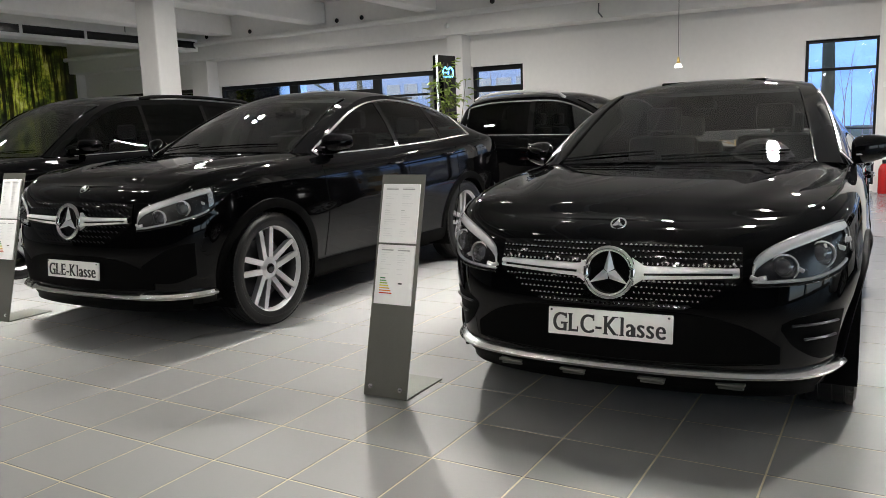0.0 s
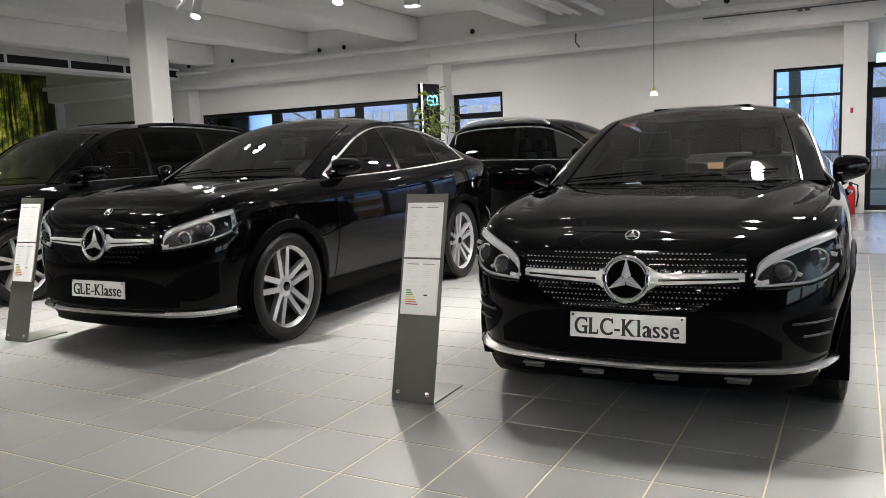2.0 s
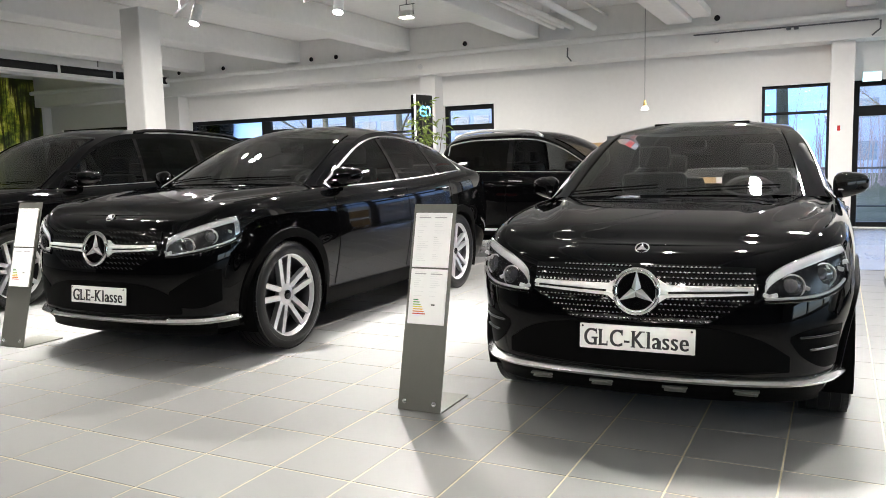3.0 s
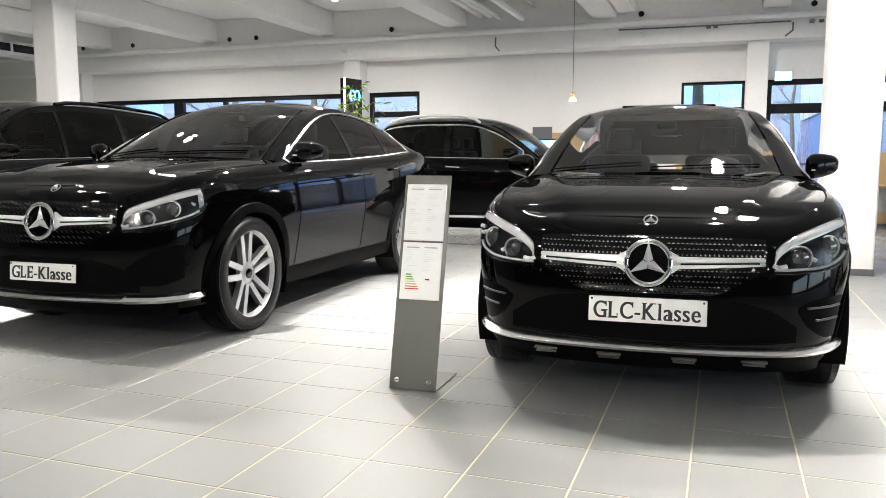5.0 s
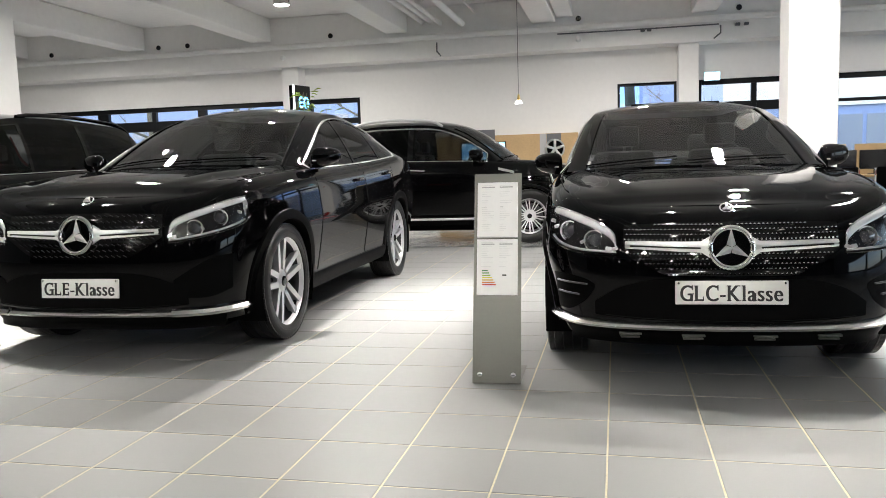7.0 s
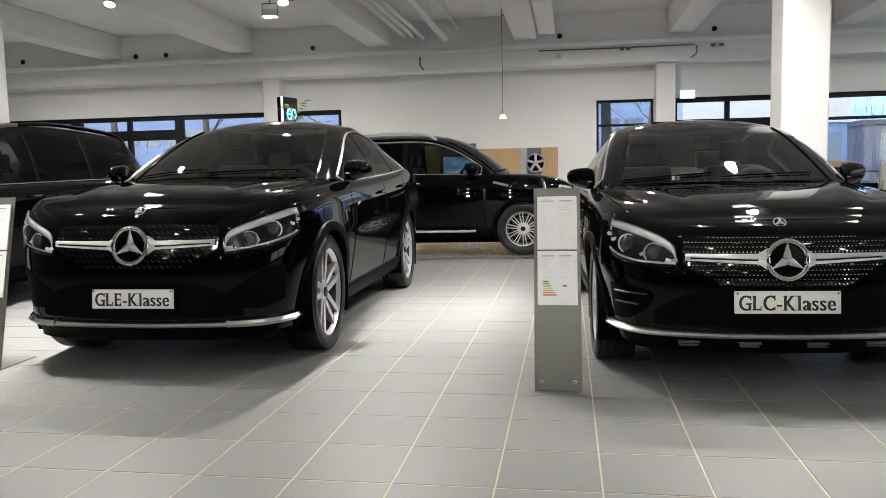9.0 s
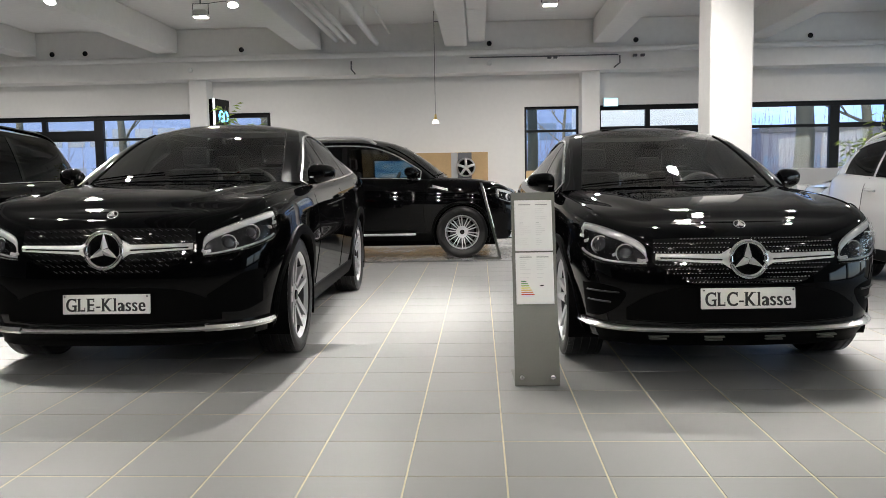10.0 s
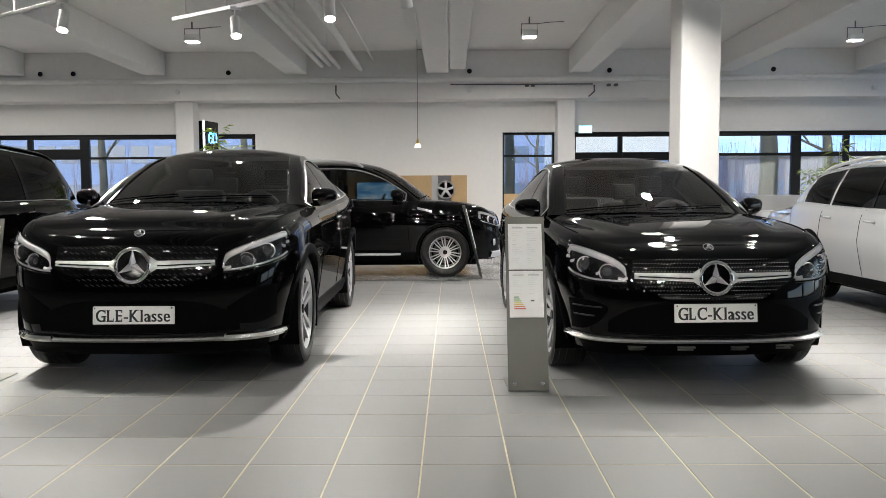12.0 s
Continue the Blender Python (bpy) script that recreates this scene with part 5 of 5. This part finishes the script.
TALL = dict(COUPE_L, L=5.10, W=.965, H=1.85, ya=.90, yb=3.98, rw=.385, ra=.43, zb=.26, tw=.27, clad=.03, bow=.05,
            ring=[(0, 1.0), (.12, 1.01), (.3, 1.06), (.6, 1.10), (1.0, 1.13), (1.6, 1.16), (2.5, 1.18), (3.5, 1.20), (4.5, 1.21), (4.9, 1.2), (5.10, 1.12)],
            hood=[(0, 1.005), (.15, 1.03), (.35, 1.09), (.7, 1.14), (1.2, 1.18), (1.8, 1.19)], deck_end=1.8,
            R=[(.83, 1.45, 1.165), (.79, 1.75, 1.40), (.74, 2.08, 1.62), (.68, 2.5, 1.745), (.665, 3.2, 1.775), (.66, 4.0, 1.75), (.66, 4.6, 1.69), (.72, 4.86, 1.45), (.78, 4.98, 1.22)],
            C=[(1.2, 1.18), (1.55, 1.42), (1.92, 1.66), (2.4, 1.81), (3.2, 1.845), (4.0, 1.83), (4.7, 1.77), (4.95, 1.50), (5.04, 1.22)],
            ws=2.5, rg=(6.2, 7.6), windows=[(1.6, 2.65), (2.70, 3.62), (3.68, 4.62)], trim_full=False, mirror=(.92, 1.74, 1.26), seams=(1.45, 2.68, 3.6), handles=(2.38, 3.38), tail=1.1,
            rails=(30, 56), rail_h=.03, rail_mat=M_GLOSSBLACK, spokes=(5, True))

PICKUP = dict(TALL, L=5.3, W=.96, H=1.80, ya=.92, yb=4.07, rw=.375, ra=.42, clad=.03,
              R=[(.82, 1.36, 1.165), (.78, 1.63, 1.38), (.73, 1.93, 1.57), (.67, 2.3, 1.69), (.65, 2.85, 1.71), (.645, 3.35, 1.69), (.66, 3.66, 1.6), (.71, 3.80, 1.35), (.75, 3.86, 1.21)],
              C=[(1.12, 1.18), (1.43, 1.42), (1.76, 1.63), (2.2, 1.76), (2.9, 1.79), (3.45, 1.77), (3.78, 1.68), (3.9, 1.40), (3.95, 1.21)],
              windows=[(1.52, 2.58), (2.66, 3.6)], trim_full=True, trim_r=.012, rails=(24, 51), rail_h=.07, rail_mat=M_RAIL, spokes=(10, True), mirror=(.88, 1.66, 1.26), seams=(1.45, 2.62, 3.7), handles=(2.4, 3.35),
              rear_glass=M_PRIVACY, handle_mat=M_CHROME, rim=.66)

WAGON = dict(COUPE_S, L=4.66, H=1.645, paint=M_SILVER, body_label="silver metallic painted body", clad=.055,
             R=[(.80, 1.42, 1.075), (.74, 1.76, 1.27), (.68, 2.10, 1.45), (.625, 2.45, 1.55), (.61, 3.0, 1.58), (.61, 3.6, 1.545), (.63, 4.05, 1.47), (.69, 4.36, 1.28), (.76, 4.5, 1.12)],
             C=[(1.16, 1.10), (1.52, 1.30), (1.90, 1.48), (2.32, 1.605), (3.0, 1.64), (3.6, 1.615), (4.12, 1.55), (4.42, 1.32), (4.54, 1.12)],
             rg=(6.2, 7.6), windows=[(1.55, 2.5), (2.55, 3.4), (3.46, 4.12)], rails=(28, 54), rail_h=.03, rail_mat=M_RAIL, tail=1.0)


def dress_front(c, sh, car, d):
    """Grille, badge, plate, intakes, chrome lip and headlights."""
    zg0, zg1, hw = d["grille"]
    # grille field, wider at the top
    gz = lambda s: (zg0 + (zg1 - zg0) * (.42 * max(0.0, abs(s) / hw - .62) / .38 + .04 * (s / hw) ** 2), zg1 - .012 * (abs(s) / hw) ** 2)
    st = [(s, *gz(s)) for s in np.linspace(-hw, hw, 15)]
    gr = part("grille", front_patch(sh, st, .006, 40, 12), M_GLOSSBLACK, car, "black grille with bright inlays")
    bm = bmesh.new()
    nrow = d["rows"]
    for r in range(nrow):
        z = zg0 + (zg1 - zg0) * (r + .5) / nrow
        nx = d["cols"]
        for k in range(-nx, nx + 1):
            s = (k + (.5 if r % 2 else 0)) * hw / nx
            lo, hi = gz(s) if abs(s) < hw else (9, 0)
            if not lo + .008 < z < hi - .006 or math.hypot(s, z - d["star"][0]) < d["star"][1] * 1.05 or abs(z - d["star"][0]) < .022:
                continue
            p = sh.front(s, z, .012)
            if d["pins"]:
                q = sh.front(s, z, .020)
                w = .0062
                vs = [bm.verts.new(p + Vector(o)) for o in ((-w * 1.2, 0, 0), (0, 0, -w), (w * 1.2, 0, 0), (0, 0, w))]
                t = bm.verts.new(q)
                for e in range(4):
                    bm.faces.new((vs[e], vs[(e + 1) % 4], t))
            else:
                add_box(bm, -.012, -.003, -.0018, .012, .003, .0018, 0, Matrix.Translation(p) @ Matrix.Rotation(radians(28), 4, 'Y'))
    bmesh.ops.recalc_face_normals(bm, faces=bm.faces[:])
    tagged(part("grille_inlay", bm, M_CHROME if d["pins"] else M_ALLOYDARK, gr, "rows of small bright grille inlays", smooth=False), kind="stuff")
    zs, rs = d["star"]
    for sx in (1, -1):
        rows = []
        for u in np.linspace(0, 1, 18):
            s = sx * (rs * .8 + (hw * .97 - rs * .8) * u)
            h = .027 - .010 * u + .03 * max(0, .12 - u) / .12
            z = zs + .012 * u
            rows.append([sh.front(s, z + h * k, o) for k, o in ((-1, .0), (-1, .026), (-.35, .034), (-.3, .026), (.15, .026), (.2, .036), (1, .03), (1, .0))])
        bm = grid_mesh(rows)
        bmesh.ops.recalc_face_normals(bm, faces=bm.faces[:])
        bar = part("grille_bar", bm, M_SATIN, gr, "satin silver grille bar")
        pts = [sh.front(sx * (rs * 1.3 + (hw * .92 - rs * 1.3) * u), zs - .004 + .010 * u, .029) for u in np.linspace(0, 1, 14)]
        part("bar_groove", tube(pts, .006, 6), M_GLOSSBLACK, bar)
    star_badge(car, sh.front(0, zs, .035), rs, d["tilt"])
    star_badge(car, sh.front(0, d["emblem"], .010), .034, 48)
    show_plate(car, sh.front(0, d["plate"], .016), d["plate_tilt"], d["text"])
    part("plate_holder", front_patch(sh, [(-.27, d["plate"] - .065, d["plate"] + .065), (.27, d["plate"] - .065, d["plate"] + .065)], .006, 12, 4), M_PLASTIC, car)
    # lower mouth and side intakes
    st = [(s, d["mouth"][0] + .02 * (s / .66) ** 2, d["mouth"][1] - .13 * (s / .66) ** 4) for s in np.linspace(-.66, .66, 13)]
    mo = part("lower_intake", front_patch(sh, st, .004, 36, 6), M_PLASTIC, car, "matt black lower air intake")
    part("intake_strip", tube([sh.front(a, d["mouth"][0] + .006 + .02 * (a / .66) ** 2, .010) for a in np.linspace(-.6, .6, 30)], .003, 6), M_PLASTIC, mo)
    for sx in (1, -1):
        si = part("side_intake", front_patch(sh, d["intake"], .002, 16, 8, sx), M_PLASTIC, car, "black side air intake with slats")
        for s0, z in d["slats"]:
            pts = [sh.front(sx * a, z + .012 * (a - s0), .008) for a in np.linspace(s0, .93, 12)]
            part("slat", tube(pts, .007, 6, False, .7), M_SLAT, si)
        headlight(sh, car, d["head"], d["brow"], d["lamps"], sx)
    # chrome lip
    lip = np.linspace(-d["lip"][1], d["lip"][1], 60)
    zl = d["lip"][0]
    rows = [[sh.front(a, zl + dz + .03 * max(0, abs(a) - .75) ** 1.2, o) for dz, o in ((-.014, .012), (-.010, .034), (.002, .040), (.018, .022), (.025, .0))] for a in lip]
    bm = grid_mesh(rows)
    bmesh.ops.recalc_face_normals(bm, faces=bm.faces[:])
    part("chrome_lip", bm, M_LIP, car, "polished chrome bumper lip")
    if d.get("ends"):
        for sx in (1, -1):
            rows = [[sh.front(sx * a, zl + dz + .03 * max(0, a - .75) ** 1.2, o) for dz, o in ((-.018, .012), (-.014, .037), (.004, .043), (.024, .026), (.030, .0))] for a in np.linspace(*d["ends"], 24)]
            bm = grid_mesh(rows)
            bmesh.ops.holes_fill(bm, edges=bm.edges[:])
            bmesh.ops.recalc_face_normals(bm, faces=bm.faces[:])
            part("lip_end", bm, M_LIP, car, "broad polished chrome lip end")
    if d["pins"]:
        for x in (-.48, -.17, .17, .48):
            p = sh.front(x, zl - .04, .0)
            bm = bmesh.new()
            add_box(bm, p.x - .055, p.y - .03, p.z - .004, p.x + .055, p.y + .05, p.z + .006, .003)
            add_box(bm, p.x - .048, p.y - .012, p.z - .022, p.x + .048, p.y + .05, p.z - .013, .003)
            part("skid_fin", bm, M_STAND, car, "grey metal skid fin", smooth=False)
    bm = front_patch(sh, [(-.9, zl - .10, zl - .02), (.9, zl - .10, zl - .02)], .006, 40, 3)
    part("front_skirt", bm, M_PLASTIC, car)


FACE_S = dict(slats=((.70, .520), (.755, .462)), grille=(.575, .835, .515), rows=11, cols=26, pins=True, star=(.715, .108), tilt=9, emblem=.897, plate=.497, plate_tilt=6, text="GLC-Klasse", mouth=(.345, .565),
              intake=[(.66, .50, .525), (.72, .43, .55), (.84, .375, .565), (.98, .37, .56)],
              head=[(.548, .680, .722), (.562, .677, .782), (.65, .679, .836), (.80, .690, .880), (.95, .728, .906), (1.03, .785, .910)],
              brow=[(.550, .715), (.566, .780), (.65, .832), (.80, .876), (.93, .900), (1.01, .906)], lamps=[(.675, .742, .048), (.845, .785, .048)], lip=(.315, 1.06))
FACE_L = dict(slats=(), grille=(.655, .925, .53), rows=8, cols=14, pins=False, star=(.80, .118), tilt=9, emblem=1.0, plate=.482, plate_tilt=5, text="GLE-Klasse", mouth=(.35, .575),
              intake=[(.58, .42, .52), (.68, .41, .58), (.80, .41, .64), (.94, .45, .66)],
              head=[(.565, .748, .79), (.58, .748, .862), (.66, .755, .905), (.85, .788, .958), (1.02, .832, .995), (1.10, .875, 1.0)],
              brow=[(.567, .785), (.584, .860), (.66, .902), (.85, .955), (1.0, .988), (1.08, .996)], lamps=[(.72, .82, .046), (.88, .875, .046)], lip=(.315, 1.08), ends=(.56, 1.05))
FACE_T = dict(FACE_L, text="", lip=(.33, 1.0))

small_coupe = thing("car", 1.285, -.01, 0, 2.2, "glossy black compact SUV coupe with studded grille", "car", "cars on display")
sh = build_car(COUPE_S, small_coupe)
dress_front(COUPE_S, sh, small_coupe, FACE_S)
bm = bmesh.new()
add_box(bm, -.33, 2.42, 1.541, .33, 3.0, 1.568, .010, Matrix.Translation((0, 2.4, 1.6)) @ Matrix.Rotation(radians(1.5), 4, 'X') @ Matrix.Translation((0, -2.4, -1.6)))
part("sunroof", bm, M_GLOSSBLACK, small_coupe, "tilted open glass sunroof")

large_coupe = thing("car", -2.385, .085, 0, 1.0, "glossy black large SUV coupe with silver wheels", "car", "cars on display")
sh = build_car(COUPE_L, large_coupe)
dress_front(COUPE_L, sh, large_coupe, FACE_L)

tall_suv = thing("car", -6.0, .42, 0, 1.0, "glossy black seven-seat SUV with roof rails", "car", "cars on display")
sh = build_car(TALL, tall_suv)

pickup = thing("car", .45, 7.90, 0, 91.5, "glossy black double-cab pickup with silver roof rails", "car", "cars on display")
sh = build_car(PICKUP, pickup)

wagon = thing("car", 4.83, 0.72, 0, 0.0, "silver metallic compact SUV", "car", "cars on display")
sh = build_car(WAGON, wagon)

# the pickup's lamps, bumper and skid plate
def plain_front(c, sh, car, d):
    for sx in (1, -1):
        headlight(sh, car, d["head"], d["brow"], d["lamps"], sx)
        p = sh.front(sx * .78, .52, .01)
        bm = lathe([(.05, .02), (.05, -.012), (.036, -.014), (.034, .0), (.0005, -.006)], 20, 'y')
        bmesh.ops.translate(bm, vec=p, verts=bm.verts[:])
        part("fog_lamp", bm, M_SATIN, car, "round fog lamp with bright rim")
    rows = [[sh.front(a, .34 + dz, o) for dz, o in ((-.06, .0), (-.05, .03), (.03, .045), (.045, .01))] for a in np.linspace(-.85, .85, 40)]
    bm = grid_mesh(rows)
    bmesh.ops.recalc_face_normals(bm, faces=bm.faces[:])
    part("skid_plate", bm, M_SATIN, car, "satin silver skid plate")
    part("grille", front_patch(sh, [(s, .66, .94) for s in np.linspace(-.5, .5, 9)], .008, 30, 8), M_GLOSSBLACK, car, "black slatted grille")


plain_front(PICKUP, Shell(PICKUP), pickup, FACE_T)
bm = bmesh.new()
for sx in (-1,):
    add_tube(bm, [(-.99, 1.6, .36), (-1.03, 1.7, .36), (-1.03, 3.6, .36), (-.99, 3.7, .36)], .03, 8, False, .6)
sh = Shell(PICKUP)
rows = [[sh.side(y, z + .25 * (y - 1.2), .010, -1) for z in (1.0, 1.035)] for y in np.linspace(1.12, 1.34, 6)]
part("wing_badge", grid_mesh(rows), M_CHROME, pickup, "small chrome wing badge", smooth=False)
part("running_board", bm, M_SATIN, pickup, "satin silver side running board")

ROADSTER = dict(COUPE_S, L=4.4, H=1.28, zb=.16, paint=M_WHITECAR, body_label="white painted low body", ring=[(y, z * .82) for y, z in COUPE_S["ring"][:-1]] + [(4.4, .86)],
                hood=[(y, z * .82) for y, z in COUPE_S["hood"]], R=[(x, y * .93, z * .81) for x, y, z in COUPE_S["R"]], C=[(y * .93, z * .81) for y, z in COUPE_S["C"]],
                yb=3.5, windows=[(1.45, 2.4), (2.45, 3.1)], mirror=(.9, 1.6, .93), handles=(2.2,), seams=(1.4, 2.4), tail=.78)
roadster = thing("car", 9.75, 8.9, 0, 92, "low white sports coupe with red tail lamps", "car", "cars on display")
build_car(ROADSTER, roadster)


# ---- outside ----
structure("ground", box(-160, YB + .31, -.35, 160, 220, -.12), M_GRASS, "dull winter grass and paving outside")
# sheet with its own glow, standing in for the bright sky and distance
sheet = structure("backdrop", box(-120, 110, -2, 120, 110.2, 60), M_BACKDROP, "glowing backdrop sheet coloured as pale blue dusk sky and distance")
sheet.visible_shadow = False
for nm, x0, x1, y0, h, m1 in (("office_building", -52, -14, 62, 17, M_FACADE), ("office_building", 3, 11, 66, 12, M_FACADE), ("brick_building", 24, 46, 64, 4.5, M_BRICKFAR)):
    b = thing(nm, (x0 + x1) / 2, y0, -.12, 0, "distant office block with bands of windows" if m1 is M_FACADE else "low brick building in the distance, coloured with a blue dusk cast", "building")
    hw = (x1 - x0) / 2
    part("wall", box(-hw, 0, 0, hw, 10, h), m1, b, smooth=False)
    part("roof", box(-hw - .2, -.2, h, hw + .2, 10.2, h + .4), M_GREYPANEL, b, smooth=False)
    n = int(hw)
    for st in range(int(h / 3.3)):
        for k in range(n):
            x = -hw + (k + .5) * 2 * hw / n
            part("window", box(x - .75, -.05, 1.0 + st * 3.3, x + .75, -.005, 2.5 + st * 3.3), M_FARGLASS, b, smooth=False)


wb = thing("white_building", 9.0, 33.0, -.12, 0, "white clad pavilion with a glazed ground floor", "building")
part("wall", box(-3.6, 0, 3.2, 3.6, 10, 7.5), M_WHITEFAC, wb, "white metal cladding", smooth=False)
part("ground_floor", box(-3.5, .15, 0, 3.5, 9.9, 3.198), M_FACADE, wb, smooth=False)
for k in range(6):
    part("window", box(-3.3 + k * 1.12, .10, .4, -2.35 + k * 1.12, .148, 2.8), M_FARGLASS, wb, smooth=False)
part("roof", box(-3.7, -.1, 7.502, 3.7, 10.1, 7.7), M_GREYPANEL, wb, smooth=False)


def tree(x, y, h, r, seed):
    t = thing("tree", x, y, -.12, 0, "bare winter tree with thin twigs", "tree", "bare trees outside")
    rng = random.Random(seed)
    trunk = [(0, 0, 0), (.1 * r * 4, 0, h * .25), (-.05, .1, h * .5), (.1, .0, h * .75), (.0, .0, h)]
    c = crom(trunk, 14)
    part("trunk", tube([tuple(p) for p in c], [r * (1 - .75 * k / 13) for k in range(14)], 10), M_BARK, t)
    bm = bmesh.new()

    def limb(p, d, ln, rr, depth):
        pts = [p]
        dd = d.copy()
        for k in range(4):
            dd = (dd + Vector((rng.uniform(-.25, .25), rng.uniform(-.25, .25), rng.uniform(0, .2)))).normalized()
            pts.append(pts[-1] + dd * ln / 4)
        add_tube(bm, pts, [rr, rr * .8, rr * .6, rr * .45, rr * .3], 5)
        if depth:
            for k in range(4):
                q = pts[rng.randint(1, 4)]
                nd = (dd + Vector((rng.uniform(-1, 1), rng.uniform(-1, 1), rng.uniform(-.3, .7)))).normalized()
                limb(q, nd, ln * .6, rr * .45, depth - 1)
    for k in range(9):
        p = Vector(c[rng.randint(4, 13)])
        a = rng.uniform(0, 6.28)
        limb(p, Vector((math.cos(a), math.sin(a), rng.uniform(.2, .8))).normalized(), h * .35, r * .32, 2)
    part("crown", bm, M_BARK, t, "bare branching crown")


for x, y, h, r, sd in ((1.0, 13.7, 9, .14, 1), (8.6, 17.5, 10, .30, 2), (-11.5, 20, 8, .15, 3), (-8.0, 24, 9, .18, 4), (12.5, 22, 9, .2, 5), (5.2, 45, 8, .15, 6), (-16, 22, 8, .16, 7)):
    tree(x, y, h, r, sd)

rng = random.Random(31)
bm = bmesh.new()
for k in range(700):
    x, y, h = rng.uniform(1, 36) if k % 6 else rng.uniform(-30, 1), rng.uniform(34, 44), rng.uniform(1.5, 4.8)
    dx, dy = rng.uniform(-.5, .5), rng.uniform(-.3, .3)
    add_tube(bm, [(x, y, -.12), (x + dx * .3, y + dy, h * .5), (x + dx, y + dy, h)], [.03, .02, .006], 3)
    for e in range(2):
        u = rng.uniform(.4, .8)
        q = (x + dx * u, y + dy, h * u)
        add_tube(bm, [q, (q[0] + rng.uniform(-.6, .6), q[1], q[2] + rng.uniform(.3, .9))], [.012, .005], 3)
tagged(part("bare_thicket", bm, M_TWIG, None, smooth=False), "bare winter thicket outside the windows, tinted toward the blue distance", "thicket", kind="stuff")

fence = thing("fence", 0, 15.2, -.12, 0, "thin metal railing outside the windows", "fence")
part("top_rail", tube([(-25, 0, 1.15), (0, 0, 1.15), (25, 0, 1.15)], .025, 6), M_GREYPANEL, fence)
part("lower_rail", tube([(-25, 0, .35), (0, 0, .35), (25, 0, .35)], .02, 6), M_GREYPANEL, fence)
for k in range(-12, 13):
    part("post", tube([(k * 2.0, 0, 0), (k * 2.0, 0, 1.15)], .025, 6), M_GREYPANEL, fence)

# ---- floor tiles ----
TX, TY, X0, Y0, GAP = .4015, .4125, -.497, -.915, .0035


def tile_mesh(name, cells):
    vs, fs = [], []
    b = .0022
    for x, y in cells:
        x1, y1 = x + TX - GAP, y + TY - GAP
        xa, ya = x + GAP, y + GAP
        k = len(vs)
        vs += [(xa, ya, -.006), (x1, ya, -.006), (x1, y1, -.006), (xa, y1, -.006), (xa, ya, -b), (x1, ya, -b), (x1, y1, -b), (xa, y1, -b),
               (xa + b, ya + b, 0), (x1 - b, ya + b, 0), (x1 - b, y1 - b, 0), (xa + b, y1 - b, 0)]
        for r in (0, 4):
            for e in range(4):
                fs.append((k + r + e, k + r + (e + 1) % 4, k + r + 4 + (e + 1) % 4, k + r + 4 + e))
        fs.append((k + 8, k + 9, k + 10, k + 11))
    me = bpy.data.meshes.new(name)
    me.from_pydata(vs, [], fs)
    me.materials.append(M_TILE)
    return me


floor = bpy.data.objects["floor"]
one = tile_mesh("tile", [(0, 0)])
rest = []
for i in range(int((XL - X0) / TX) - 1, int((XR - X0) / TX) + 1):
    for j in range(int((YF - Y0) / TY) - 1, int((TILE_END - Y0) / TY) + 1):
        x, y = X0 + i * TX, Y0 + j * TY
        if y + TY > TILE_END + .2 or x < XL - .3 or x + TX > XR + .3:
            continue
        if -8 <= i < 8 and -5 <= j < 13:
            t = new("tile", one)
            t.location = (x, y, 0)
            t.parent = floor
        else:
            rest.append((x, y))
ob = new("tile_field", tile_mesh("tile_field", rest))
ob.parent = floor
tagged(ob, "grey floor tiles farther off", kind="stuff")
